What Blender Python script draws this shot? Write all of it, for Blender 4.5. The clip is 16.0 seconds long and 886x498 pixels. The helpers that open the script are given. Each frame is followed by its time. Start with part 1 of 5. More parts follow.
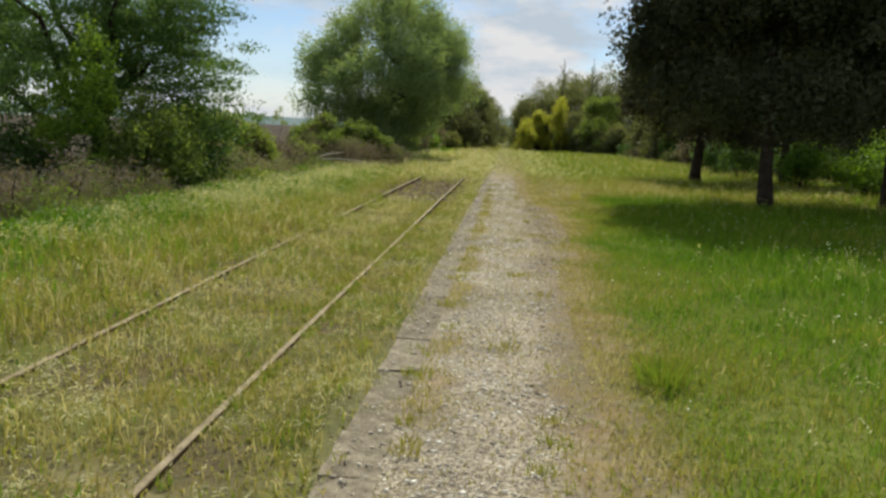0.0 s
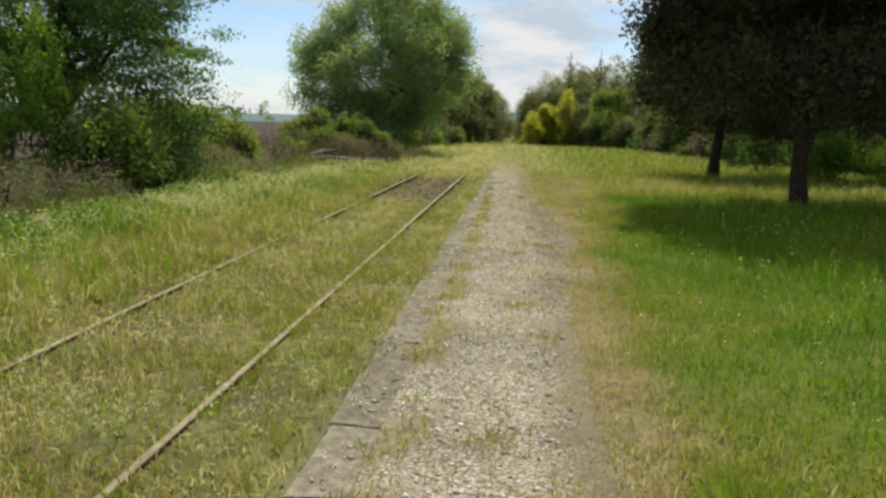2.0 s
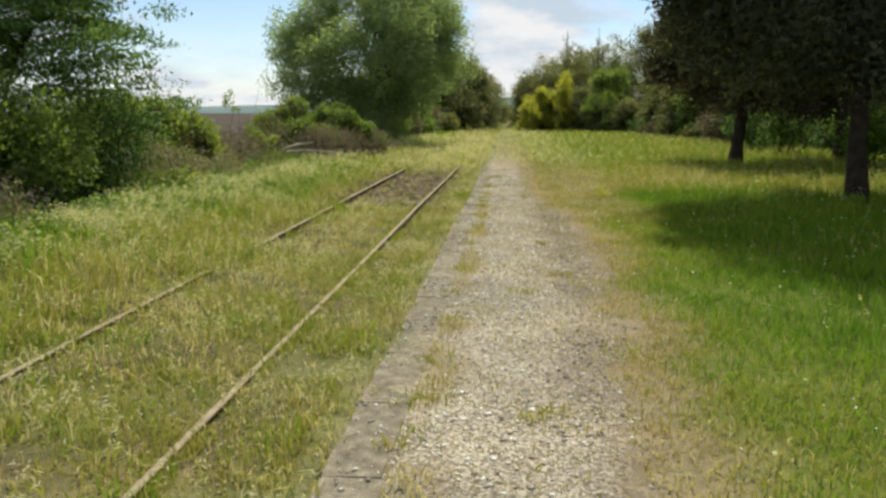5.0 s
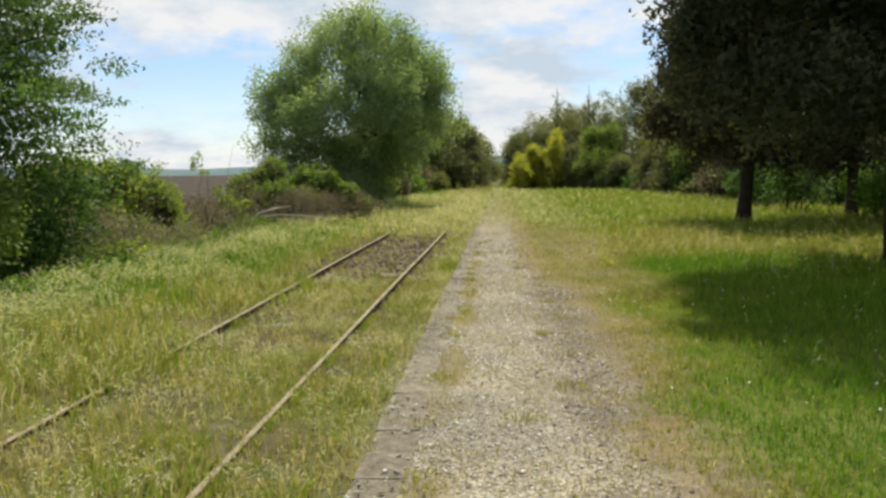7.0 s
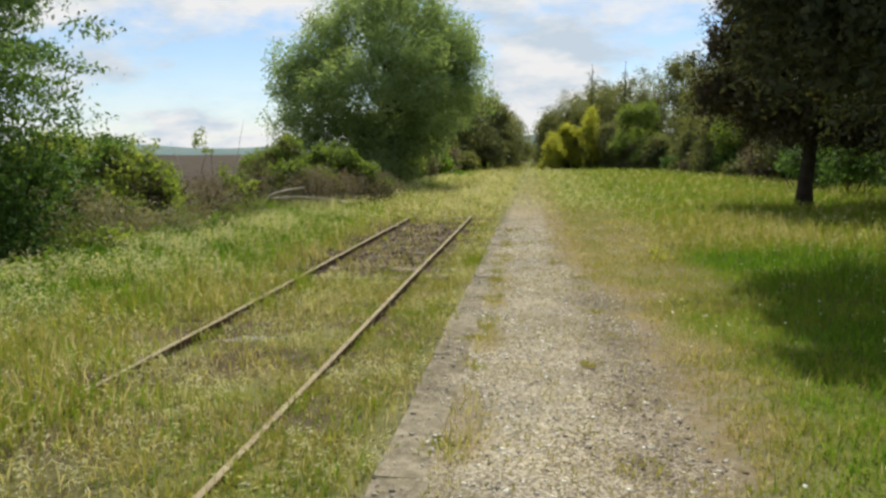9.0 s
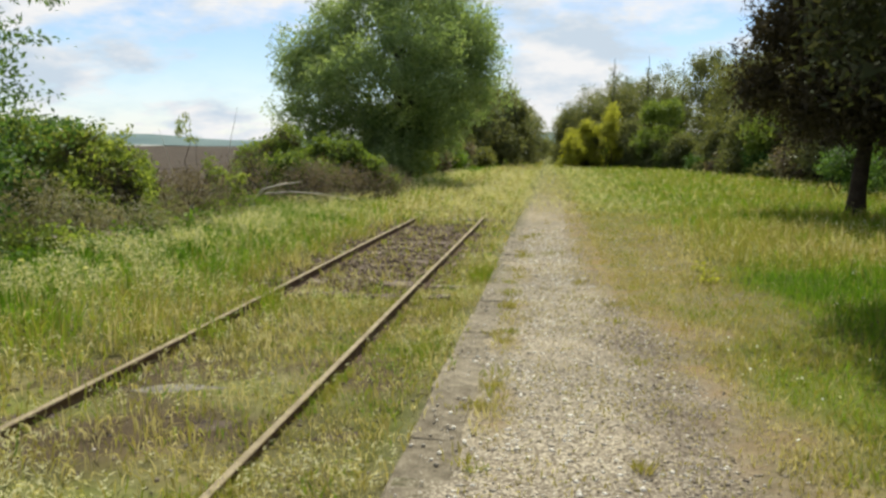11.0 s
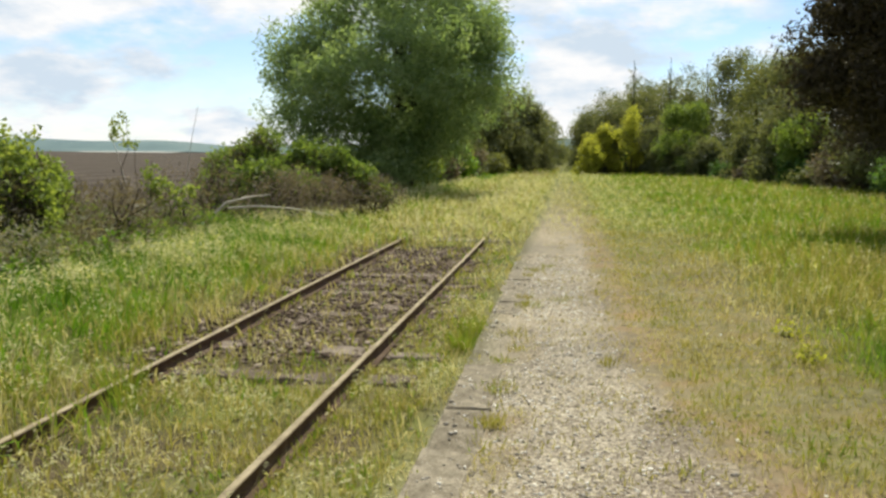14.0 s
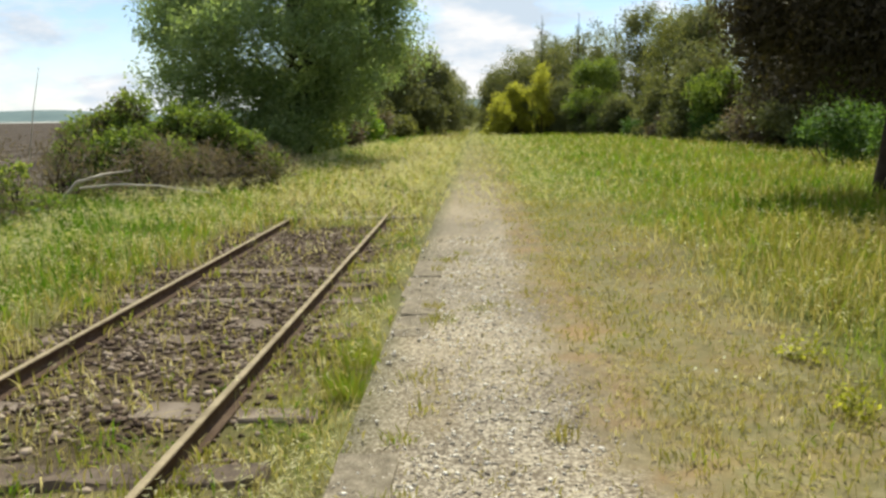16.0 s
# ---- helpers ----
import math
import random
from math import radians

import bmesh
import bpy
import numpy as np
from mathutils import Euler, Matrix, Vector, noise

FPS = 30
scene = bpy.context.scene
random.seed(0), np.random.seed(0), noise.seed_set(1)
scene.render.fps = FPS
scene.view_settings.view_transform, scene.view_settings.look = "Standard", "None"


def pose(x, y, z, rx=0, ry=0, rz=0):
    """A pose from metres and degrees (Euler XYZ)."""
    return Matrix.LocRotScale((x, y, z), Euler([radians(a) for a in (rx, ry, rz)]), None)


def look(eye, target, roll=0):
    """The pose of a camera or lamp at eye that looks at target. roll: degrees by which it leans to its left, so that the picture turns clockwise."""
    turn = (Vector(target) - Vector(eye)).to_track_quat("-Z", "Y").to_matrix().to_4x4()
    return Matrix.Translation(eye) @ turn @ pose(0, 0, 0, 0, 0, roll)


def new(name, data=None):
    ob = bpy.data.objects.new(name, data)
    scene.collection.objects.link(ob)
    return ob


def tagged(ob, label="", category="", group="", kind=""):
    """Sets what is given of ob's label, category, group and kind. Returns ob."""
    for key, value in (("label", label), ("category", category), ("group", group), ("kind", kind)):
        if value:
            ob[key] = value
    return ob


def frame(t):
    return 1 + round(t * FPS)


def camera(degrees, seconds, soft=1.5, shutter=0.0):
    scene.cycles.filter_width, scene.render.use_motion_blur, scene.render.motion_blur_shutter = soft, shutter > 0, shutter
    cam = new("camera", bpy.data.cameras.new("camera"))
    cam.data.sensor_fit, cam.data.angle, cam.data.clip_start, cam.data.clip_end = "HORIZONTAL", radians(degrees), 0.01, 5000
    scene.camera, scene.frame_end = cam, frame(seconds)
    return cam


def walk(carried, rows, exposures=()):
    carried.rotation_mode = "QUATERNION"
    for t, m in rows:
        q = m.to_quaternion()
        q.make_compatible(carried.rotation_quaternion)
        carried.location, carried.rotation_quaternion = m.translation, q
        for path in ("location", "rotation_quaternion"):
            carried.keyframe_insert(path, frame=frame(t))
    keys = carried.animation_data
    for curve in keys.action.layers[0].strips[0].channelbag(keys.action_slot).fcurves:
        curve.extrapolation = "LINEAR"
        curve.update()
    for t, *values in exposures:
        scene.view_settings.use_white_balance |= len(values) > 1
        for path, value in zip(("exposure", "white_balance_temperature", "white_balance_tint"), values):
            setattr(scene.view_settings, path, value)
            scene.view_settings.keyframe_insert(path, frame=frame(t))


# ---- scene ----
cam = camera(55.6, 16.0, soft=2.8)
METRES, EYE, TILT, LEAN, TURN = 16.854, 1.58, 0.0, 0.0, 4.2
ROWS = [
    (0.0, 0.0, 0.0, 0.0, 0.33, -8.04, -2.36),
    (0.5, 0.0033, 0.028, -0.0013, -0.65, -8.61, -0.12),
    (1.0, 0.0076, 0.0577, -0.0009, 0.14, -8.3, -1.83),
    (1.5, 0.0091, 0.0921, -0.0008, -0.07, -9.41, -1.42),
    (2.0, 0.0154, 0.1248, -0.003, 0.78, -8.34, -1.74),
    (2.5, 0.0149, 0.1562, -0.0043, 1.33, -9.42, -1.97),
    (3.0, 0.0132, 0.1876, -0.0021, -0.84, -9.27, -0.34),
    (5.5, 0.0253, 0.3358, -0.0031, 0.85, -9.18, -0.43),
    (6.0, 0.0309, 0.3667, -0.004, -0.72, -3.26, -2.86),
    (6.5, 0.0336, 0.3947, -0.0031, -0.28, -4.68, 0.3),
    (7.0, 0.031, 0.421, -0.0008, -0.16, -5.27, 0.66),
    (7.5, 0.0345, 0.4516, -0.0022, 1.33, -5.48, 0.75),
    (8.0, 0.0364, 0.4826, -0.0037, 2.4, -6.44, -0.15),
    (8.5, 0.0376, 0.512, -0.0026, 1.96, -6.57, 0.51),
    (11.0, 0.0434, 0.6649, -0.0053, 3.15, -6.91, -0.54),
    (11.5, 0.0488, 0.6972, -0.0058, 4.65, -6.68, -2.07),
    (12.0, 0.0488, 0.7298, -0.0068, 5.41, -5.5, -2.46),
    (12.5, 0.0514, 0.7619, -0.0065, 4.98, -5.77, -3.06),
    (13.0, 0.0555, 0.7938, -0.0052, 5.98, -6.71, -0.4),
    (13.5, 0.0544, 0.8269, -0.0042, 4.51, -6.95, -0.37),
    (14.0, 0.0586, 0.8611, -0.0054, 4.26, -6.5, -0.46),
    (14.5, 0.0573, 0.8969, -0.0078, 2.47, -6.28, -0.91),
    (15.0, 0.0599, 0.9308, -0.0084, 0.52, -7.22, 0.42),
    (15.5, 0.0635, 0.9633, -0.007, 0.42, -7.67, 1.86),
    (16.0, 0.0645, 0.9946, -0.0061, -1.89, -9.04, 0.84),
]
walk(cam, [(t, pose(0, 0, EYE, TILT, LEAN, TURN) @ pose(METRES * x, METRES * y, METRES * z, 90 + pitch, roll, yaw)) for t, x, y, z, yaw, pitch, roll in ROWS],
     exposures=[(0.0, 0.15), (0.5, 0.3), (1.0, 0.28), (1.5, 0.38), (2.0, 0.25), (2.5, 0.18), (3.0, 0.14), (5.5, 0.38), (6.0, 0.3), (7.0, 0.36), (7.5, 0.43), (8.0, 0.28), (8.5, 0.29),
                (11.0, 0.40), (12.5, 0.48), (13.0, 0.58), (13.5, 0.55), (14.0, 0.52), (14.5, 0.61), (15.0, 0.49), (16.0, 0.54)])

# ---------------------------------------------------------------- sky and sun
SUN_EL, SUN_AZ = radians(53), radians(6)
SUN_WAY = Vector((math.sin(SUN_AZ) * math.cos(SUN_EL), math.cos(SUN_AZ) * math.cos(SUN_EL), math.sin(SUN_EL)))
sun_data = bpy.data.lights.new("sun", "SUN")
sun_data.energy, sun_data.angle, sun_data.color = 5.0, radians(0.6), (0.99, 0.97, 0.82)
sun = new("sun", sun_data)
sun.matrix_world = look(SUN_WAY * 60, (0, 0, 0))


def sky_world():
    """Clear sky with broken bright clouds, hazier towards the horizon."""
    w = bpy.data.worlds.new("sky")
    scene.world = w
    w.use_nodes = True
    nt = w.node_tree
    nt.nodes.clear()
    N, L = nt.nodes.new, nt.links.new
    out, bg = N("ShaderNodeOutputWorld"), N("ShaderNodeBackground")
    sky = N("ShaderNodeTexSky")
    sky.sky_type, sky.sun_disc = "NISHITA", False
    sky.sun_elevation, sky.sun_rotation = SUN_EL, SUN_AZ
    sky.air_density, sky.dust_density, sky.ozone_density = 0.9, 0.2, 3.6
    co, sep = N("ShaderNodeTexCoord"), N("ShaderNodeSeparateXYZ")
    L(co.outputs["Generated"], sep.inputs[0])

    def op(kind, a, b=None, c=None):
        n = N("ShaderNodeMath")
        n.operation = kind
        for i, v in enumerate((a, b, c)):
            if v is None:
                continue
            if isinstance(v, (int, float)):
                n.inputs[i].default_value = v
            else:
                L(v, n.inputs[i])
        return n.outputs[0]
    zup = op("MAXIMUM", sep.outputs[2], 0.0)
    den = op("ADD", zup, 0.30)
    px, py = op("DIVIDE", sep.outputs[0], den), op("DIVIDE", sep.outputs[1], den)
    com = N("ShaderNodeCombineXYZ")
    L(px, com.inputs[0]), L(py, com.inputs[1])

    def cloud(scale, detail, off, rough=0.55):
        mp = N("ShaderNodeMapping")
        mp.inputs["Location"].default_value = off
        L(com.outputs[0], mp.inputs["Vector"])
        n = N("ShaderNodeTexNoise")
        n.inputs["Scale"].default_value, n.inputs["Detail"].default_value = scale, detail
        n.inputs["Roughness"].default_value = rough
        L(mp.outputs[0], n.inputs["Vector"])
        return n.outputs[0]
    big, fine = cloud(1.5, 7, (3.7, 1.9, 0.0)), cloud(4.2, 8, (0.3, 5.1, 2.0), 0.6)
    mixn = op("ADD", op("MULTIPLY", big, 0.72), op("MULTIPLY", fine, 0.28))
    ramp = N("ShaderNodeValToRGB")
    ramp.color_ramp.elements[0].position, ramp.color_ramp.elements[1].position = 0.445, 0.535
    L(mixn, ramp.inputs[0])
    # the underside of the clouds is greyer where they are thick
    tone = N("ShaderNodeValToRGB")
    tone.color_ramp.elements[0].position, tone.color_ramp.elements[0].color = 0.44, (1.0, 1.0, 1.0, 1)
    tone.color_ramp.elements[1].position, tone.color_ramp.elements[1].color = 0.62, (0.66, 0.77, 0.88, 1)
    L(cloud(3.1, 8, (8.0, 2.4, 1.0), 0.62), tone.inputs[0])
    scl = N("ShaderNodeVectorMath")
    scl.operation = "SCALE"
    scl.inputs["Scale"].default_value = CLOUD
    L(tone.outputs[0], scl.inputs[0])
    # haze whitens the lowest degrees
    haze = op("POWER", op("SUBTRACT", 1.0, op("MINIMUM", op("MULTIPLY", zup, 5.0), 1.0)), 3.0)
    cover = op("MAXIMUM", ramp.outputs[0], op("MULTIPLY", haze, 0.85))
    mix = N("ShaderNodeMix")
    mix.data_type = "RGBA"
    L(cover, mix.inputs["Factor"])
    L(sky.outputs[0], mix.inputs["A"]), L(scl.outputs[0], mix.inputs["B"])
    L(mix.outputs["Result"], bg.inputs[0])
    bg.inputs[1].default_value = SKY
    L(bg.outputs[0], out.inputs[0])


CLOUD, SKY = 7.1, 0.098
sky_world()

# ---------------------------------------------------------------- materials
def material(name):
    m = bpy.data.materials.new(name)
    m.use_nodes = True
    nt = m.node_tree
    nt.nodes.clear()
    out = nt.nodes.new("ShaderNodeOutputMaterial")
    return m, nt, nt.nodes.new, nt.links.new, out


def ramp_node(N, stops):
    r = N("ShaderNodeValToRGB")
    el = r.color_ramp.elements
    while len(el) < len(stops):
        el.new(0.5)
    for e, (p, c) in zip(el, stops):
        e.position, e.color = p, (*c, 1)
    return r


def noise_node(N, L, scale, detail=5, rough=0.6, vec=None):
    n = N("ShaderNodeTexNoise")
    n.inputs["Scale"].default_value, n.inputs["Detail"].default_value = scale, detail
    n.inputs["Roughness"].default_value = rough
    if vec is not None:
        L(vec, n.inputs["Vector"])
    return n


def mix_col(N, L, fac, a, b, how="MIX"):
    m = N("ShaderNodeMix")
    m.data_type, m.blend_type = "RGBA", how
    for key, v in (("Factor", fac), ("A", a), ("B", b)):
        if isinstance(v, (int, float)):
            m.inputs[key].default_value = v
        elif isinstance(v, tuple):
            m.inputs[key].default_value = (*v, 1)
        else:
            L(v, m.inputs[key])
    return m.outputs["Result"]


def leaf_material(name, stops, through_light=0.45, gloss=0.6, shine=0.2):
    """Leaves: colour varies leaf by leaf and in drifts over the crown; light shines through."""
    m, nt, N, L, out = material(name)
    geo, co = N("ShaderNodeNewGeometry"), N("ShaderNodeTexCoord")
    r = ramp_node(N, stops)
    big = noise_node(N, L, 0.9, 3, 0.5, co.outputs["Object"])
    mx = N("ShaderNodeMath")
    mx.operation = "MULTIPLY_ADD"
    L(geo.outputs["Random Per Island"], mx.inputs[0])
    mx.inputs[1].default_value = 0.55
    sh = N("ShaderNodeMath")
    sh.operation = "MULTIPLY_ADD"
    L(big.outputs[0], sh.inputs[0])
    sh.inputs[1].default_value, sh.inputs[2].default_value = 1.1, -0.33
    L(sh.outputs[0], mx.inputs[2])
    L(mx.outputs[0], r.inputs[0])
    bsdf = N("ShaderNodeBsdfPrincipled")
    L(r.outputs[0], bsdf.inputs["Base Color"])
    bsdf.inputs["Roughness"].default_value = gloss
    bsdf.inputs["Specular IOR Level"].default_value = shine
    tr = N("ShaderNodeBsdfTranslucent")
    L(mix_col(N, L, 1.0, r.outputs[0], (1.25, 1.2, 0.55), "MULTIPLY"), tr.inputs[0])
    mix = N("ShaderNodeMixShader")
    mix.inputs[0].default_value = through_light
    L(bsdf.outputs[0], mix.inputs[1]), L(tr.outputs[0], mix.inputs[2])
    L(mix.outputs[0], out.inputs[0])
    return m


def grass_material(name):
    """Blades: from fresh green to straw by the blade's own dryness."""
    m, nt, N, L, out = material(name)
    geo, at = N("ShaderNodeNewGeometry"), N("ShaderNodeAttribute")
    at.attribute_name = "dry"
    add = N("ShaderNodeMath")
    add.operation = "MULTIPLY_ADD"
    L(geo.outputs["Random Per Island"], add.inputs[0])
    add.inputs[1].default_value = 0.2
    base = N("ShaderNodeMath")
    base.inputs[1].default_value = 0.05
    L(at.outputs["Fac"], base.inputs[0])
    L(base.outputs[0], add.inputs[2])
    r = ramp_node(N, [(0.0, (0.050, 0.135, 0.006)), (0.28, (0.160, 0.280, 0.017)), (0.52, (0.255, 0.275, 0.030)),
                      (0.76, (0.35, 0.295, 0.068)), (1.0, (0.54, 0.47, 0.20))])
    L(add.outputs[0], r.inputs[0])
    bsdf = N("ShaderNodeBsdfPrincipled")
    L(r.outputs[0], bsdf.inputs["Base Color"])
    bsdf.inputs["Roughness"].default_value = 0.6
    bsdf.inputs["Specular IOR Level"].default_value = 0.1
    tr = N("ShaderNodeBsdfTranslucent")
    L(r.outputs[0], tr.inputs[0])
    mix = N("ShaderNodeMixShader")
    mix.inputs[0].default_value = 0.45
    L(bsdf.outputs[0], mix.inputs[1]), L(tr.outputs[0], mix.inputs[2])
    L(mix.outputs[0], out.inputs[0])
    return m


def rough_material(name, stops, scale, fine, bump=0.4, rough=0.9, metal=0.0, per_object=0.0, per_island=0.0, dist=0.01):
    """Earth, stone, rust, bark: two scales of colour and a relief."""
    m, nt, N, L, out = material(name)
    co = N("ShaderNodeTexCoord")
    a = noise_node(N, L, scale, 5, 0.6, co.outputs["Object"])
    b = noise_node(N, L, fine, 4, 0.7, co.outputs["Object"])
    v = N("ShaderNodeMath")
    v.operation = "MULTIPLY_ADD"
    L(b.outputs[0], v.inputs[0])
    v.inputs[1].default_value = 0.55
    h = N("ShaderNodeMath")
    h.operation = "MULTIPLY_ADD"
    L(a.outputs[0], h.inputs[0])
    h.inputs[1].default_value, h.inputs[2].default_value = 0.9, -0.22
    L(h.outputs[0], v.inputs[2])
    val = v.outputs[0]
    for amount, node, key in ((per_object, "ShaderNodeObjectInfo", "Random"), (per_island, "ShaderNodeNewGeometry", "Random Per Island")):
        if amount:
            inf, s = N(node), N("ShaderNodeMath")
            s.operation = "MULTIPLY_ADD"
            L(inf.outputs[key], s.inputs[0])
            s.inputs[1].default_value = amount
            c = N("ShaderNodeMath")
            c.operation = "SUBTRACT"
            L(val, c.inputs[0])
            c.inputs[1].default_value = amount / 2
            L(c.outputs[0], s.inputs[2])
            val = s.outputs[0]
    r = ramp_node(N, stops)
    L(val, r.inputs[0])
    bsdf = N("ShaderNodeBsdfPrincipled")
    L(r.outputs[0], bsdf.inputs["Base Color"])
    bsdf.inputs["Roughness"].default_value, bsdf.inputs["Metallic"].default_value = rough, metal
    bsdf.inputs["Specular IOR Level"].default_value = 0.12
    bp = N("ShaderNodeBump")
    bp.inputs["Strength"].default_value, bp.inputs["Distance"].default_value = bump, dist
    L(b.outputs[0], bp.inputs["Height"])
    L(bp.outputs[0], bsdf.inputs["Normal"])
    L(bsdf.outputs[0], out.inputs[0])
    return m


def ground_material():
    """Meadow earth with thatch, gravel on the path, dry trodden strips, broken stone in the track, ploughed field."""
    m, nt, N, L, out = material("ground_earth")
    co = N("ShaderNodeTexCoord")
    P = co.outputs["Object"]
    n1, n2, n3 = noise_node(N, L, 0.7, 5, 0.6, P), noise_node(N, L, 9, 6, 0.7, P), noise_node(N, L, 60, 3, 0.7, P)

    def att(name):
        a = N("ShaderNodeAttribute")
        a.attribute_name = name
        return a.outputs["Fac"]
    turf = ramp_node(N, [(0.25, (0.055, 0.075, 0.018)), (0.5, (0.11, 0.13, 0.03)), (0.75, (0.17, 0.165, 0.06))])
    L(n2.outputs[0], turf.inputs[0])
    dry = ramp_node(N, [(0.25, (0.11, 0.085, 0.055)), (0.5, (0.20, 0.16, 0.108)), (0.75, (0.32, 0.27, 0.19))])
    L(n2.outputs[0], dry.inputs[0])
    grav = ramp_node(N, [(0.15, (0.125, 0.102, 0.078)), (0.5, (0.235, 0.20, 0.152)), (0.95, (0.48, 0.43, 0.34))])
    vor = N("ShaderNodeTexVoronoi")
    vor.inputs["Scale"].default_value = 75
    L(P, vor.inputs["Vector"])
    vg = N("ShaderNodeSeparateColor")
    L(vor.outputs["Color"], vg.inputs[0])
    mg = N("ShaderNodeMath")
    mg.operation = "MULTIPLY_ADD"
    L(vg.outputs[0], mg.inputs[0])
    mg.inputs[1].default_value = 0.85
    mh = N("ShaderNodeMath")
    mh.operation = "MULTIPLY_ADD"
    L(noise_node(N, L, 2.4, 6, 0.65, P).outputs[0], mh.inputs[0])
    mh.inputs[1].default_value, mh.inputs[2].default_value = 0.5, -0.16
    L(mh.outputs[0], mg.inputs[2])
    L(mg.outputs[0], grav.inputs[0])
    bed = ramp_node(N, [(0.3, (0.042, 0.032, 0.021)), (0.55, (0.090, 0.069, 0.044)), (0.75, (0.165, 0.132, 0.088))])
    L(n3.outputs[0], bed.inputs[0])
    wave = N("ShaderNodeTexWave")
    wave.inputs["Scale"].default_value, wave.inputs["Distortion"].default_value = 0.06, 3.0
    wave.inputs["Detail"].default_value = 3
    L(P, wave.inputs["Vector"])
    field = ramp_node(N, [(0.0, (0.046, 0.037, 0.03)), (0.5, (0.066, 0.053, 0.043)), (1.0, (0.092, 0.076, 0.061))])
    L(wave.outputs["Fac"], field.inputs[0])
    ruddy = ramp_node(N, [(0.45, (0.0, 0.0, 0.0)), (0.62, (0.8, 0.8, 0.8))])
    L(noise_node(N, L, 2.6, 5, 0.65, P).outputs[0], ruddy.inputs[0])
    bare = mix_col(N, L, ruddy.outputs[0], dry.outputs[0], (0.24, 0.155, 0.092))
    c = mix_col(N, L, att("dryness"), turf.outputs[0], bare)
    dull = ramp_node(N, [(0.15, (0.070, 0.056, 0.046)), (0.5, (0.132, 0.106, 0.084)), (0.95, (0.29, 0.245, 0.19))])
    L(mg.outputs[0], dull.inputs[0])
    c = mix_col(N, L, att("gravel"), c, mix_col(N, L, att("trodden"), grav.outputs[0], dull.outputs[0]))
    c = mix_col(N, L, att("stone_bed"), c, bed.outputs[0])
    c = mix_col(N, L, att("field"), c, field.outputs[0])
    sh = ramp_node(N, [(0.3, (0.75, 0.75, 0.75)), (0.7, (1.2, 1.18, 1.12))])
    L(n1.outputs[0], sh.inputs[0])
    c = mix_col(N, L, 1.0, c, sh.outputs[0], "MULTIPLY")
    bsdf = N("ShaderNodeBsdfPrincipled")
    L(c, bsdf.inputs["Base Color"])
    bsdf.inputs["Roughness"].default_value = 1.0
    bsdf.inputs["Specular IOR Level"].default_value = 0.03
    bp = N("ShaderNodeBump")
    bp.inputs["Strength"].default_value, bp.inputs["Distance"].default_value = 0.6, 0.02
    L(n3.outputs[0], bp.inputs["Height"])
    L(bp.outputs[0], bsdf.inputs["Normal"])
    L(bsdf.outputs[0], out.inputs[0])
    return m


M_GROUND = ground_material()
M_GRASS = grass_material("grass_blade")
M_SLAB = rough_material("edge_stone", [(0.3, (0.100, 0.082, 0.056)), (0.5, (0.190, 0.160, 0.114)), (0.68, (0.31, 0.266, 0.195))], 9, 70, 1.0, 0.95, 0, 0.1)
M_GRAVEL = rough_material("gravel", [(0.0, (0.16, 0.137, 0.108)), (0.40, (0.36, 0.32, 0.258)), (0.85, (0.80, 0.745, 0.64))], 3, 120, 0.3, 0.85, 0, 0, 0.9)
M_DULLGRAVEL = rough_material("dull_gravel", [(0.0, (0.075, 0.060, 0.048)), (0.5, (0.165, 0.135, 0.106)), (0.95, (0.42, 0.37, 0.30))], 3, 120, 0.3, 0.9, 0, 0, 0.9)
M_BALLAST = rough_material("ballast_stone", [(0.1, (0.040, 0.027, 0.020)), (0.5, (0.118, 0.082, 0.058)), (0.95, (0.37, 0.30, 0.23))], 3, 90, 0.4, 0.9, 0, 0.5, 0.7)
M_RUST = rough_material("rusty_steel", [(0.2, (0.060, 0.038, 0.026)), (0.5, (0.115, 0.075, 0.050)), (0.8, (0.19, 0.135, 0.092))], 8, 120, 0.4, 0.85, 0.15)
M_RAILTOP = rough_material("dusty_rail_top", [(0.2, (0.130, 0.100, 0.060)), (0.5, (0.245, 0.198, 0.122)), (0.8, (0.36, 0.30, 0.195))], 6, 90, 0.3, 0.75, 0.1)
M_SLEEPER = rough_material("weathered_sleeper", [(0.2, (0.055, 0.041, 0.031)), (0.5, (0.115, 0.088, 0.066)), (0.85, (0.25, 0.205, 0.16))], 4, 60, 0.6, 0.92, 0, 0.5)
M_PALESLEEPER = rough_material("bleached_sleeper", [(0.25, (0.10, 0.088, 0.068)), (0.5, (0.19, 0.172, 0.138)), (0.8, (0.32, 0.295, 0.245))], 4, 60, 0.6, 0.92)
M_BARK = rough_material("bark", [(0.2, (0.022, 0.016, 0.012)), (0.5, (0.05, 0.038, 0.029)), (0.8, (0.095, 0.075, 0.058))], 4, 40, 0.9, 0.95, 0, 0, 0, 0.03)
M_DEADWOOD = rough_material("bare_wood", [(0.2, (0.30, 0.26, 0.21)), (0.5, (0.45, 0.41, 0.34)), (0.8, (0.58, 0.54, 0.47))], 6, 60, 0.5, 0.9)
# the blue-green carries the aerial haze over the far hills
M_HILL = rough_material("far_hill", [(0.3, (0.085, 0.125, 0.13)), (0.5, (0.11, 0.155, 0.155)), (0.7, (0.14, 0.18, 0.17))], 0.004, 0.02, 0.1, 1.0)
M_HILLPALE = rough_material("far_pale_field", [(0.3, (0.34, 0.33, 0.30)), (0.7, (0.44, 0.43, 0.39))], 0.004, 0.02, 0.1, 1.0)
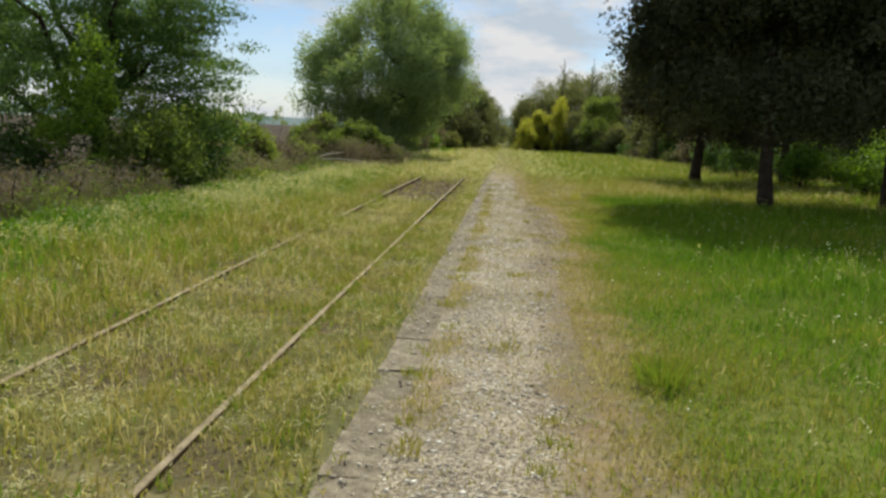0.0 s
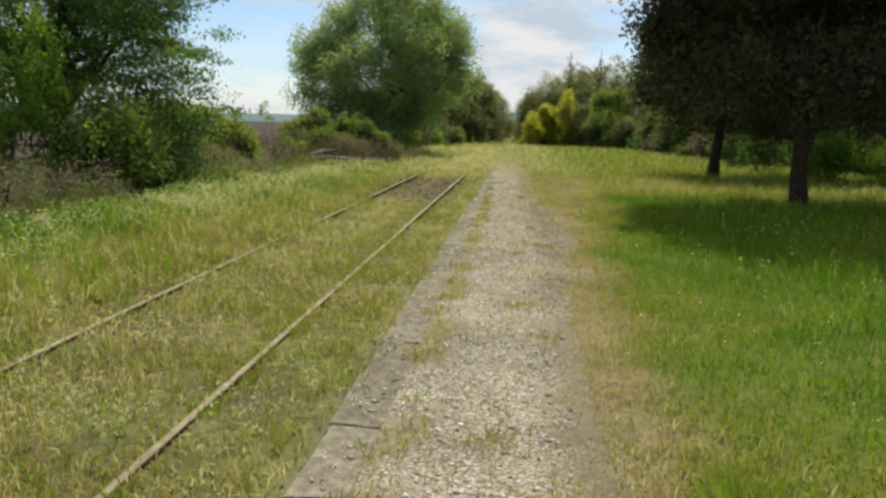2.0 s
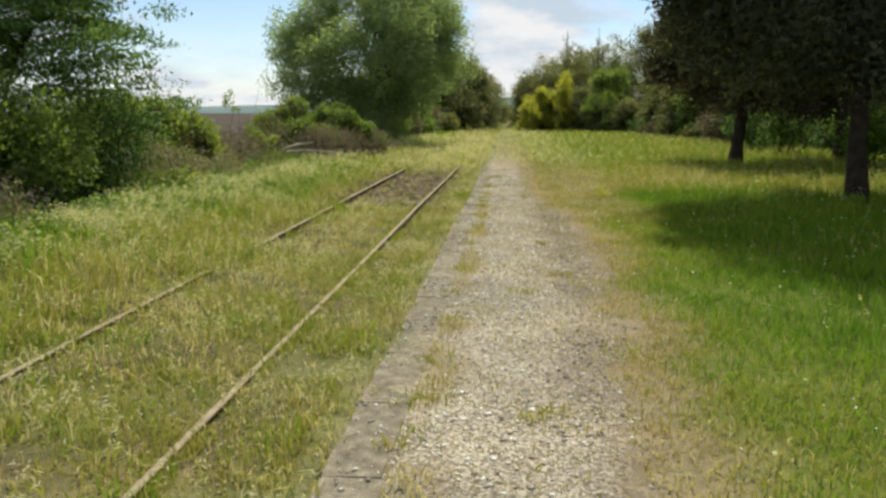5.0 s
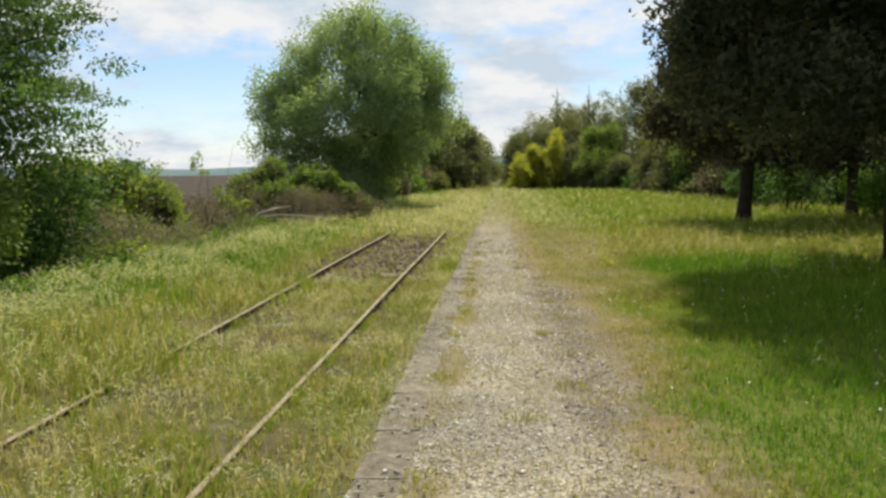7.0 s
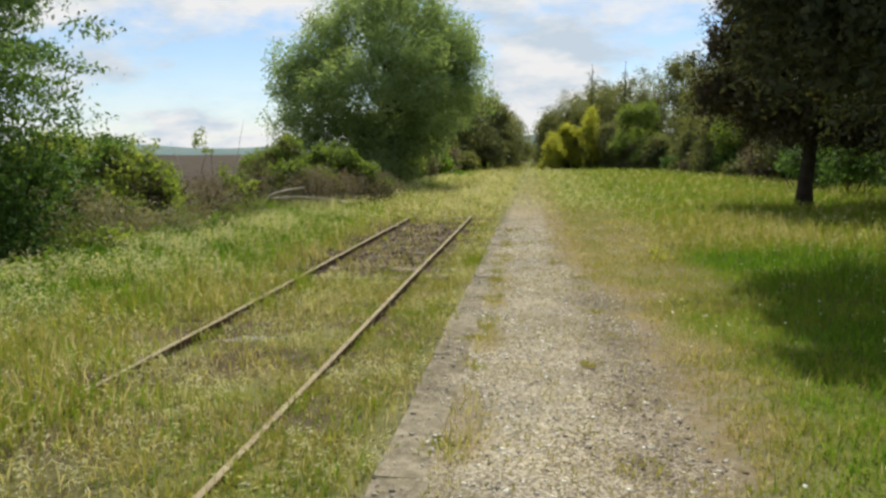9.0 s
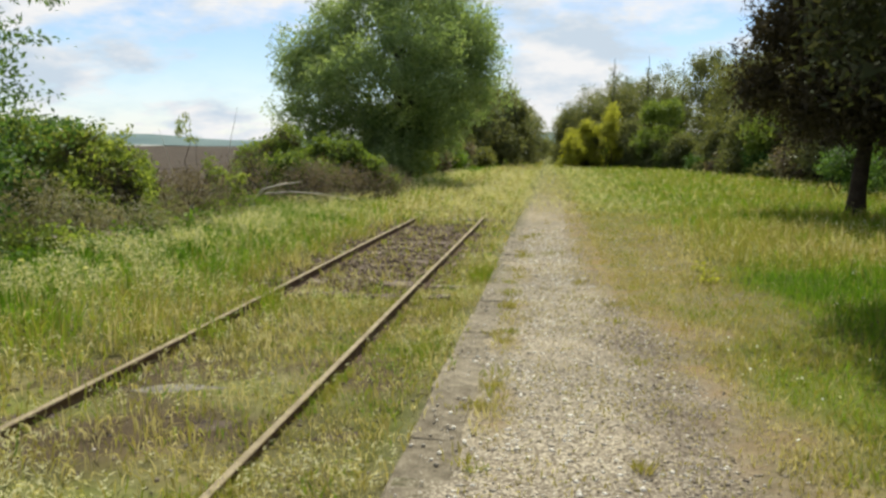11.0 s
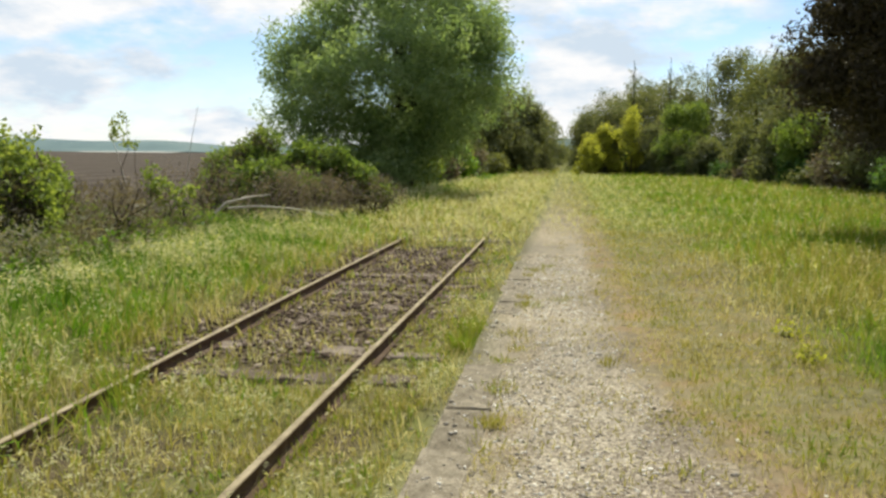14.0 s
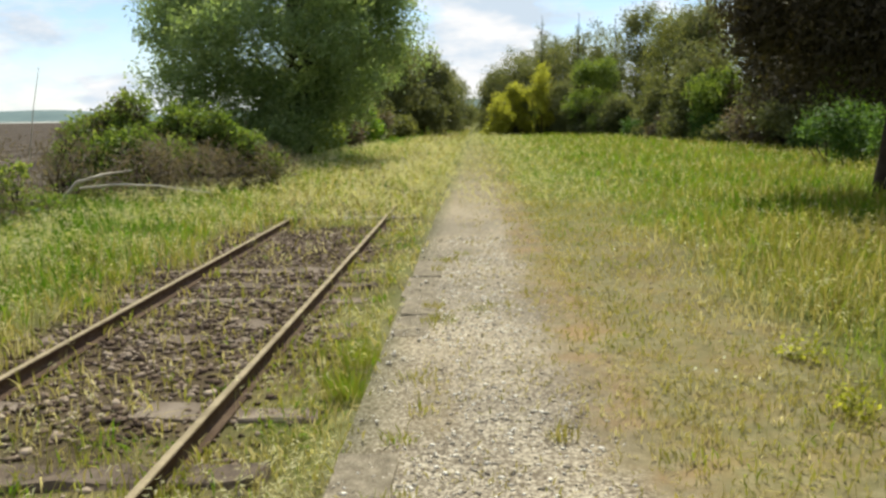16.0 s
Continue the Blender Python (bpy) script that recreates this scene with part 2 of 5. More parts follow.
M_DARKLEAF = leaf_material("dark_evergreen_leaf", [(0.00, (0.030, 0.038, 0.023)), (0.50, (0.060, 0.070, 0.038)), (1.00, (0.110, 0.110, 0.060))], 0.22, 0.9, 0.05)
M_REDLEAF = leaf_material("reddish_evergreen_leaf", [(0.00, (0.032, 0.030, 0.021)), (0.50, (0.060, 0.051, 0.032)), (1.00, (0.105, 0.084, 0.048))], 0.25, 0.8)
M_ASHLEAF = leaf_material("fresh_tree_leaf", [(0.00, (0.028, 0.064, 0.018)), (0.50, (0.080, 0.152, 0.042)), (1.00, (0.190, 0.285, 0.100))], 0.46)
M_WILLOW = leaf_material("willow_leaf", [(0.00, (0.115, 0.180, 0.086)), (0.50, (0.230, 0.315, 0.152)), (1.00, (0.390, 0.465, 0.262))], 0.54)
M_VINE = leaf_material("vine_leaf", [(0.00, (0.085, 0.135, 0.030)), (0.50, (0.210, 0.275, 0.064)), (1.00, (0.390, 0.420, 0.145))], 0.52)
M_SHRUB = leaf_material("bright_shrub_leaf", [(0.00, (0.060, 0.130, 0.014)), (0.50, (0.150, 0.260, 0.028)), (1.00, (0.300, 0.400, 0.065))], 0.45)
M_YELLOW = leaf_material("yellow_green_leaf", [(0.00, (0.160, 0.180, 0.030)), (0.50, (0.340, 0.360, 0.062)), (1.00, (0.520, 0.500, 0.120))], 0.62)
# both woodland greens are lifted, with the haze of distance mixed into the colour
M_WOOD = leaf_material("woodland_leaf", [(0.00, (0.072, 0.088, 0.034)), (0.50, (0.160, 0.178, 0.066)), (1.00, (0.310, 0.312, 0.128))], 0.48)
M_WOODDARK = leaf_material("dark_woodland_leaf", [(0.00, (0.068, 0.082, 0.044)), (0.50, (0.142, 0.160, 0.078)), (1.00, (0.275, 0.275, 0.140))], 0.46)
M_BUSH = leaf_material("bush_leaf", [(0.00, (0.060, 0.105, 0.022)), (0.50, (0.150, 0.215, 0.050)), (1.00, (0.300, 0.360, 0.115))], 0.5)
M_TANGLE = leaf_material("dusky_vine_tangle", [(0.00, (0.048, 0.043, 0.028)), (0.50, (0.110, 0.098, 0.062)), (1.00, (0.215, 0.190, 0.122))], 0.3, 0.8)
M_BROWN = leaf_material("withered_stalk", [(0.00, (0.075, 0.061, 0.050)), (0.50, (0.165, 0.135, 0.108)), (1.00, (0.300, 0.250, 0.200))], 0.3, 0.8)
M_GREYLEAF = leaf_material("grey_dry_leaf", [(0.00, (0.140, 0.140, 0.095)), (0.50, (0.270, 0.255, 0.175)), (1.00, (0.420, 0.385, 0.280))], 0.3, 0.8)
M_NETTLE = leaf_material("nettle_leaf", [(0.00, (0.045, 0.100, 0.013)), (0.50, (0.110, 0.200, 0.026)), (1.00, (0.210, 0.310, 0.052))], 0.42)
M_SEED = leaf_material("pale_seed_head", [(0.00, (0.370, 0.360, 0.190)), (0.50, (0.500, 0.480, 0.280)), (1.00, (0.640, 0.610, 0.400))], 0.45, 0.8)
M_PETAL = leaf_material("white_petal", [(0.0, (0.65, 0.66, 0.6)), (1.0, (0.85, 0.86, 0.8))], 0.3, 0.8)

# ---------------------------------------------------------------- mesh helpers
def mesh_np(name, verts, faces, mat, smooth=False):
    """A mesh from arrays of places and of equal-sided faces."""
    me = bpy.data.meshes.new(name)
    verts, faces = np.asarray(verts, np.float32), np.asarray(faces, np.int32)
    n, k = faces.shape
    me.vertices.add(len(verts))
    me.vertices.foreach_set("co", verts.ravel())
    me.loops.add(n * k)
    me.loops.foreach_set("vertex_index", faces.ravel())
    me.polygons.add(n)
    me.polygons.foreach_set("loop_start", np.arange(n, dtype=np.int32) * k)
    me.polygons.foreach_set("loop_total", np.full(n, k, np.int32))
    if smooth:
        me.polygons.foreach_set("use_smooth", np.ones(n, bool))
    me.update(calc_edges=True)
    me.materials.append(mat)
    return me


def part_np(name, me, parent=None, label=""):
    ob = new(name, me)
    if parent is not None:
        ob.parent = parent
    return tagged(ob, label)


def part(name, bm, mat, parent=None, label=""):
    me = bpy.data.meshes.new(name)
    bm.to_mesh(me)
    bm.free()
    me.materials.append(mat)
    return part_np(name, me, parent, label)


def thing(name, at, label, category, group=""):
    ob = new(name)
    ob.empty_display_size = 0.2
    ob.location = at
    return tagged(ob, label, category, group)


def add_float(me, name, values):
    a = me.attributes.new(name, "FLOAT", "POINT")
    a.data.foreach_set("value", np.asarray(values, np.float32))


def tube(points, radii, sides=7):
    """Rings along a line of points: places and quads."""
    P = np.asarray(points, float)
    V, F = [], []
    for i, p in enumerate(P):
        d = P[min(i + 1, len(P) - 1)] - P[max(i - 1, 0)]
        d = d / (np.linalg.norm(d) + 1e-9)
        a = np.cross(d, (0.31, 0.95, 0.05) if abs(d[2]) > 0.5 else (0, 0, 1))
        a /= np.linalg.norm(a) + 1e-9
        b = np.cross(d, a)
        for s in range(sides):
            w = 2 * math.pi * s / sides
            r = radii[i] * (1 + 0.10 * math.sin(3 * w + i))
            V.append(p + r * (math.cos(w) * a + math.sin(w) * b))
    for i in range(len(P) - 1):
        for s in range(sides):
            F.append((i * sides + s, i * sides + (s + 1) % sides, (i + 1) * sides + (s + 1) % sides, (i + 1) * sides + s))
    return np.array(V), np.array(F)


def bent(a, b, rng, sag=0.1, n=6, crook=0.04):
    """A crooked line from a to b."""
    a, b = np.asarray(a, float), np.asarray(b, float)
    s = np.linspace(0, 1, n)[:, None]
    ln = np.linalg.norm(b - a)
    w = rng.normal(0, 1, (n, 3)) * ln * crook
    w[0] = w[-1] = 0
    return a + (b - a) * s + w + np.array((0, 0, 1.0)) * (np.sin(s * math.pi) * ln * sag)


def leaf_quads(C, size, rng, slim=0.45, droop=0.0, up=0.0):
    """A kite-shaped leaf at each place, turned at random."""
    n = len(C)
    d = rng.normal(0, 1, (n, 3))
    d[:, 2] -= droop
    d /= np.linalg.norm(d, axis=1)[:, None] + 1e-9
    u = np.cross(d, rng.normal(0, 1, (n, 3)) + (0, 0, up))
    u /= np.linalg.norm(u, axis=1)[:, None] + 1e-9
    s = (size * rng.uniform(0.6, 1.4, n))[:, None]
    V = np.stack([C - d * s * 0.5, C + u * s * slim * 0.5, C + d * s * 0.5, C - u * s * slim * 0.5], 1).reshape(-1, 3)
    return V, np.arange(n * 4).reshape(-1, 4)


def leaf_tris(C, size, rng, slim=0.6, out=None):
    """A pointed three-cornered leaf at each place; with out given, it lies along that skin."""
    n = len(C)
    d = rng.normal(0, 1, (n, 3))
    w = rng.normal(0, 1, (n, 3))
    if out is not None:
        w = w * 0.55 + out
    d = np.cross(w, d)
    d /= np.linalg.norm(d, axis=1)[:, None] + 1e-9
    u = np.cross(d, w)
    u /= np.linalg.norm(u, axis=1)[:, None] + 1e-9
    s = (size * rng.uniform(0.6, 1.4, n))[:, None]
    V = np.stack([C + d * s * 0.6, C - d * s * 0.4 + u * s * slim * 0.5, C - d * s * 0.4 - u * s * slim * 0.5], 1).reshape(-1, 3)
    return V, np.arange(n * 3).reshape(-1, 3)


def foliage_mass(lobes, rng, n_clumps, per_clump, spread, leaf, slim=0.6, shell=0.6, core=0.12, flat=1.0, rag=0.0):
    """Leaf puffs near the skin of every mass and larger leaves deep inside, so that a crown closes."""
    C = clumps_in(lobes, n_clumps, rng, shell)
    if rag:
        C = C + rng.normal(0, rag, C.shape)
    P = np.repeat(C, per_clump, 0) + np.clip(rng.normal(0, 1, (n_clumps * per_clump, 3)), -2.0, 2.0) * spread * (1, 1, flat)
    lb = np.asarray(lobes, float)
    k = int(n_clumps * per_clump * core)
    pick = rng.integers(0, len(lb), k)
    inner = lb[pick, :3] + np.clip(rng.normal(0, 0.32, (k, 3)), -0.55, 0.55) * lb[pick, 3:]
    size = np.concatenate([np.full(len(P), leaf), np.full(k, leaf * 1.7)])
    P = np.concatenate([P, inner])
    P[:, 2] = np.maximum(P[:, 2], 0.03)
    return leaf_tris(P, size, rng, slim)


def clumps_in(lobes, n, rng, shell=0.55):
    """Clump centres inside ellipsoids (cx, cy, cz, rx, ry, rz), more of them near the skin."""
    lobes = np.asarray(lobes, float)
    vol = lobes[:, 3] * lobes[:, 4] * lobes[:, 5]
    pick = rng.choice(len(lobes), n, p=vol ** 0.8 / (vol ** 0.8).sum())
    d = rng.normal(0, 1, (n, 3))
    d /= np.linalg.norm(d, axis=1)[:, None]
    r = shell + (1 - shell) * rng.uniform(0, 1, n) ** 0.7
    return lobes[pick, :3] + d * r[:, None] * lobes[pick, 3:]


def lobes_round(c, r, n, rng, size=(0.35, 0.6)):
    """Uneven round masses that make up a crown of centre c and radii r."""
    out = []
    for i in range(n):
        d = rng.normal(0, 1, 3)
        d /= np.linalg.norm(d)
        k = rng.uniform(0.25, 0.75)
        f = rng.uniform(*size)
        out.append((c[0] + d[0] * r[0] * k, c[1] + d[1] * r[1] * k, c[2] + d[2] * r[2] * k, r[0] * f, r[1] * f, r[2] * f))
    return out


def lobes_tall(h, w, n, rng):
    """Uneven masses of a crown that is widest below its middle and ragged at the top."""
    out = []
    for i in range(n):
        s = rng.uniform(0.06, 0.93)
        reach = w * math.sqrt(max(1 - ((s - 0.36) / 0.66) ** 2, 0.03))
        g, k, f = rng.uniform(0, 6.28), rng.uniform(0.2, 0.85), rng.uniform(0.24, 0.46)
        out.append((math.cos(g) * reach * k, math.sin(g) * reach * k, h * s, w * f, w * f, w * f * rng.uniform(0.6, 1.2)))
    return out


def tree(name, at, seed, label, lobes, leaf_mat, n_clumps, per_clump, spread, leaf, trunk_r, trunk_top, limbs=7, limb_r=0.42,
         category="tree", group="", slim=0.45, droop=0.3, flat=1.0, stems=1, shell=0.55, lean=(0, 0), low=0.35, up=0.0, core=None, rag=0.0):
    """A tree: trunk, limbs that reach into the masses of its crown, and a crown of many leaves."""
    rng = np.random.default_rng(seed)
    root = thing(name, at, label, category, group)
    for s in range(stems):
        off = np.array((rng.uniform(-0.5, 0.5), rng.uniform(-0.5, 0.5), 0)) if stems > 1 else np.zeros(3)
        top = np.array((lean[0] + off[0] * 2.2, lean[1] + off[1] * 2.2, trunk_top * (rng.uniform(0.8, 1.05) if stems > 1 else 1)))
        line = bent(off + (0, 0, -0.25), top, rng, 0.0, 9, 0.003 if stems == 1 else 0.035)
        rad = trunk_r * (1 - 0.78 * np.linspace(0, 1, 9)) * (0.7 if stems > 1 else 1)
        rad[0] *= 1.35
        part_np("trunk", mesh_np("trunk", *tube(line, rad, 10), M_BARK, True), root)
    order = rng.permutation(len(lobes))[:limbs]
    for i in order:
        lb = lobes[i]
        z0 = min(max(lb[2] * rng.uniform(low, max(0.75, low + 0.15)), 0.4), trunk_top * 0.9)
        k = z0 / trunk_top
        a = (lean[0] * k, lean[1] * k, z0)
        b = (lb[0], lb[1], lb[2])
        ch = [tube(bent(a, b, rng, 0.06), trunk_r * limb_r * np.linspace(1, 0.25, 6), 6)]
        limb = part_np("limb", mesh_np("limb", *ch[0], M_BARK, True), root)
        for j in range(4):
            e = np.array(b) + rng.normal(0, 0.5, 3) * np.array(lb[3:])
            part_np("twig", mesh_np("twig", *tube(bent(b, e, rng, 0.05, 4), trunk_r * 0.12 * np.linspace(1, 0.2, 4), 5), M_BARK, True), limb)
    if core is not None:
        part_np("crown", mesh_np("crown", *foliage_mass(lobes, rng, n_clumps, per_clump, spread, leaf, slim, shell, core, flat, rag), leaf_mat), root)
        return root
    C = clumps_in(lobes, n_clumps, rng, shell)
    P = np.repeat(C, per_clump, 0) + np.clip(rng.normal(0, 1, (n_clumps * per_clump, 3)), -1.9, 1.9) * spread * (1, 1, flat)
    P[:, 2] = np.maximum(P[:, 2], 0.03)
    part_np("crown", mesh_np("crown", *leaf_quads(P, leaf, rng, slim, droop, up), leaf_mat), root)
    return root


def shrub(name, at, seed, label, lobes, leaf_mat, n_clumps, per_clump, spread, leaf, category="shrub", group="", stems=7, slim=0.55, flat=1.0, stem_mat=None, up=1.0, stem_r=0.022, core=None, inner_mat=None):
    """A shrub: several thin stems from the ground and a leafy mass."""
    rng = np.random.default_rng(seed)
    root = thing(name, at, label, category, group)
    for s in range(stems):
        lb = lobes[s % len(lobes)]
        a = (lb[0] * 0.6 + rng.uniform(-0.2, 0.2), lb[1] * 0.6 + rng.uniform(-0.2, 0.2), -0.1)
        b = (lb[0] + rng.normal(0, 0.4) * lb[3], lb[1] + rng.normal(0, 0.4) * lb[4], lb[2] + lb[5] * rng.uniform(0.2, 0.9))
        part_np("stem", mesh_np("stem", *tube(bent(a, b, rng, 0.02), stem_r * np.linspace(1, 0.3, 6), 5), stem_mat or M_BARK, True), root)
    if core is not None:
        part_np("foliage", mesh_np("foliage", *foliage_mass(lobes, rng, n_clumps, per_clump, spread, leaf, slim, 0.7, 0.0 if inner_mat else core, flat, 0.09), leaf_mat), root)
        if inner_mat:
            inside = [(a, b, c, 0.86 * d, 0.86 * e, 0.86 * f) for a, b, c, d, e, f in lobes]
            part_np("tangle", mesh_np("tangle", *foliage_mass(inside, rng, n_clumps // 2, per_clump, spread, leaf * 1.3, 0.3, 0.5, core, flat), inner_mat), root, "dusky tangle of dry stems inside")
        return root
    C = clumps_in(lobes, n_clumps, rng, 0.5)
    P = np.repeat(C, per_clump, 0) + np.clip(rng.normal(0, 1, (n_clumps * per_clump, 3)), -1.9, 1.9) * spread * (1, 1, flat)
    P[:, 2] = np.maximum(P[:, 2], 0.02)
    part_np("foliage", mesh_np("foliage", *leaf_quads(P, leaf, rng, slim, 0.2, up), leaf_mat), root)
    return root


# ---------------------------------------------------------------- ground
def step(a, b, v):
    k = np.clip((v - a) / (b - a), 0, 1)
    return k * k * (3 - 2 * k)


def wob(x, y, s, k=0.0):
    """Smooth unevenness between about -1 and 1, of wavelength s."""
    return (np.sin(x / s * 2.1 + 1.3 * np.sin(y / s * 1.7 + k) + k) + np.sin(y / s * 2.6 + 1.1 * np.sin(x / s * 1.3 + 2 * k) + 1.7 * k)
            + 0.6 * np.sin((x + y) / s * 4.3 + k * 3) + 0.5 * np.sin((x - 1.4 * y) / s * 6.1 + k)) / 2.6


def path_right(y):
    """The right edge of the gravel."""
    return np.interp(y, [-10, 4, 6.5, 11, 14, 18, 20, 23, 30, 45, 300], [0.4, 0.4, 0.5, 0.74, 0.88, 0.85, 0.5, 0.28, 0.2, 0.1, 0.0])


def bare_bed(x, y):
    """1 where the broken stone of the track lies open."""
    return step(20.0, 21.2, y + 0.5 * wob(x, y, 1.3)) * (1 - step(28.6, 29.8, y + 0.4 * wob(x, y, 1.1, 2))) * step(-4.0, -3.6, x + 0.15 * wob(x, y, 0.9)) * (1 - step(-1.7, -1.25, x + 0.2 * wob(x, y, 0.9, 1)))


def height(x, y):
    bed = -0.126 - 0.094 * step(13.0, 19.0, y) + 0.10 * step(29.0, 33.0, y)
    bed = bed + 0.015 * wob(x, y, 0.8)
    bank = -0.06 + 0.05 * wob(x, y, 2.5)
    z = np.where(x < -0.77, bed, 0.0)
    z = z + (bank - z) * (1 - step(-5.0, -3.7, x)) * (x < -0.77)
    fall = 1 - step(-11.0, -5.7, x)
    z = z - (1.15 + z) * fall * (1 - 0.6 * step(40, 60, y))
    z = np.where(x > 0.9, z + 0.03 * wob(x, y, 3.0, 1) * step(0.9, 2.0, x), z)
    return z


def spaced(fine_a, fine_b, s, lo, hi):
    v = list(np.arange(fine_a, fine_b + 1e-6, s))
    g = s
    while v[-1] < hi:
        g *= 1.22
        v.append(v[-1] + g)
    g = s
    while v[0] > lo:
        g *= 1.22
        v.insert(0, v[0] - g)
    return np.array(v)


gx = spaced(-9.0, 7.0, 0.16, -3000, 3000)
gx = np.sort(np.concatenate([gx[np.abs(gx + 0.77) > 0.1], [-0.785, -0.765]]))
gy = spaced(-3.0, 36.0, 0.2, -300, 3200)
GX, GY = np.meshgrid(gx, gy)
GZ = height(GX, GY)
nx, ny = len(gx), len(gy)
idx = np.arange(nx * ny).reshape(ny, nx)
faces = np.stack([idx[:-1, :-1], idx[:-1, 1:], idx[1:, 1:], idx[1:, :-1]], -1).reshape(-1, 4)
ground_me = mesh_np("ground", np.stack([GX, GY, GZ], -1).reshape(-1, 3), faces, M_GROUND, True)


def seam(x, y):
    """1 on the grassy seam between the slabs and the gravel."""
    return step(-0.54, -0.50, x) * (1 - step(-0.38, -0.27, x + 0.1 * wob(x, y, 0.5, 2))) * step(-0.75, -0.1, wob(x * 0, y, 1.1, 5)) * (1 - step(19, 24, y))


def gravel_mask(x, y):
    e = 0.12 * wob(x, y, 0.7) + 0.07 * wob(x, y, 0.25, 4)
    k = step(-0.85, -0.7, x) * (1 - 0.75 * seam(x, y)) * (1 - step(path_right(y) - 0.12, path_right(y) + 0.15, x + e))
    return k * (1 - 0.85 * step(23, 42, y))


def trodden(x, y):
    """1 on the dull side of the path, where earth lies between the stones."""
    e = 0.14 * wob(x, y, 1.1, 2) + 0.06 * wob(x, y, 0.3, 6)
    return np.clip(step(0.22, 0.60, x + e) * (0.68 + 0.25 * wob(x, y, 0.5, 1)), 0, 1)


def belt(x, y):
    """1 in the belt of tall pale grass across the meadow."""
    return step(1.1, 2.2, x + 0.4 * wob(x, y, 1.5, 3)) * step(21.4, 23.0, y + 0.6 * wob(x, y, 1.4)) * (1 - step(26.6, 28.4, y + 0.6 * wob(x, y, 1.7, 2))) * (1 - 0.8 * step(3.8, 5.6, x))


def dry_mask(x, y):
    e = 0.22 * wob(x, y, 1.6, 3) + 0.12 * wob(x, y, 0.35, 1)
    strip = step(-0.9, -0.5, x) * (1 - step(path_right(y) + 0.10, path_right(y) + 0.75, x + e))
    wide = step(16, 20, y) * (1 - step(24, 36, y)) * step(-0.5, 0.2, x) * (1 - step(1.5, 2.6, x + 2 * e))
    track = step(-5.4, -3.4, x + e) * (1 - step(-0.9, -0.6, x)) * (0.3 + 0.3 * wob(x, y, 0.7, 1))
    strip = strip * (0.85 - 0.45 * step(26, 45, y) - 0.3 * step(45, 70, y))
    return np.clip(np.maximum(np.maximum(strip, wide * 0.6), track), 0, 1)


add_float(ground_me, "gravel", gravel_mask(GX, GY).ravel())
add_float(ground_me, "trodden", trodden(GX, GY).ravel())
add_float(ground_me, "dryness", dry_mask(GX, GY).ravel())
soil = 0.95 * step(-3.9, -3.2, GX) * (1 - step(-1.4, -0.9, GX)) * np.clip(0.45 + 0.9 * wob(GX, GY, 0.7, 4), 0, 1) * (0.85 + 0.15 * step(12, 15, GY) + 0.6 * step(14.6, 15.3, GY) * (1 - step(17.2, 18, GY)))
add_float(ground_me, "stone_bed", np.clip(np.maximum(bare_bed(GX, GY), soil), 0, 1).ravel())
add_float(ground_me, "field", ((1 - step(-13.5, -11.0, GX + 0.5 * wob(GX, GY, 3))) * (1 - 0.0 * GY)).ravel())
tagged(new("ground", ground_me), "level meadow earth with thatch and open soil", "ground", kind="structure")

# low hills at the horizon beyond the ploughed field
def ridge(name, y0, x0, x1, base, top, seed, mat, label):
    rng = np.random.default_rng(seed)
    xs = np.linspace(x0, x1, 60)
    ph = rng.uniform(0, 6, 4)
    hh = top * (0.62 + 0.2 * np.sin(xs / 310 + ph[0]) + 0.12 * np.sin(xs / 140 + ph[1]) + 0.06 * np.sin(xs / 47 + ph[2]))
    rows = []
    for k, (dy, f) in enumerate(((-140, 0.0), (-60, 0.55), (0, 1.0), (120, 0.7), (240, 0.0))):
        rows.append(np.stack([xs, np.full_like(xs, y0 + dy), base + hh * f], -1))
    V = np.concatenate(rows)
    i = np.arange(60 * 5).reshape(5, 60)
    F = np.stack([i[:-1, :-1], i[:-1, 1:], i[1:, 1:], i[1:, :-1]], -1).reshape(-1, 4)
    tagged(new(name, mesh_np(name, V, F, mat, True)), label, "hill", kind="structure")


ridge("backdrop_hill", 1500, -1900, 300, -2, 40, 3, M_HILL, "low wooded hills on the horizon, blue-green haze put into their colour")
ridge("backdrop_field", 1150, -690, -540, -2, 3.2, 8, M_HILLPALE, "pale stubble field below the far hills")

# ---------------------------------------------------------------- grass
def near_distance(x, y):
    return np.maximum(np.maximum(3.5, np.abs(x) / 0.6), y - 16.8)


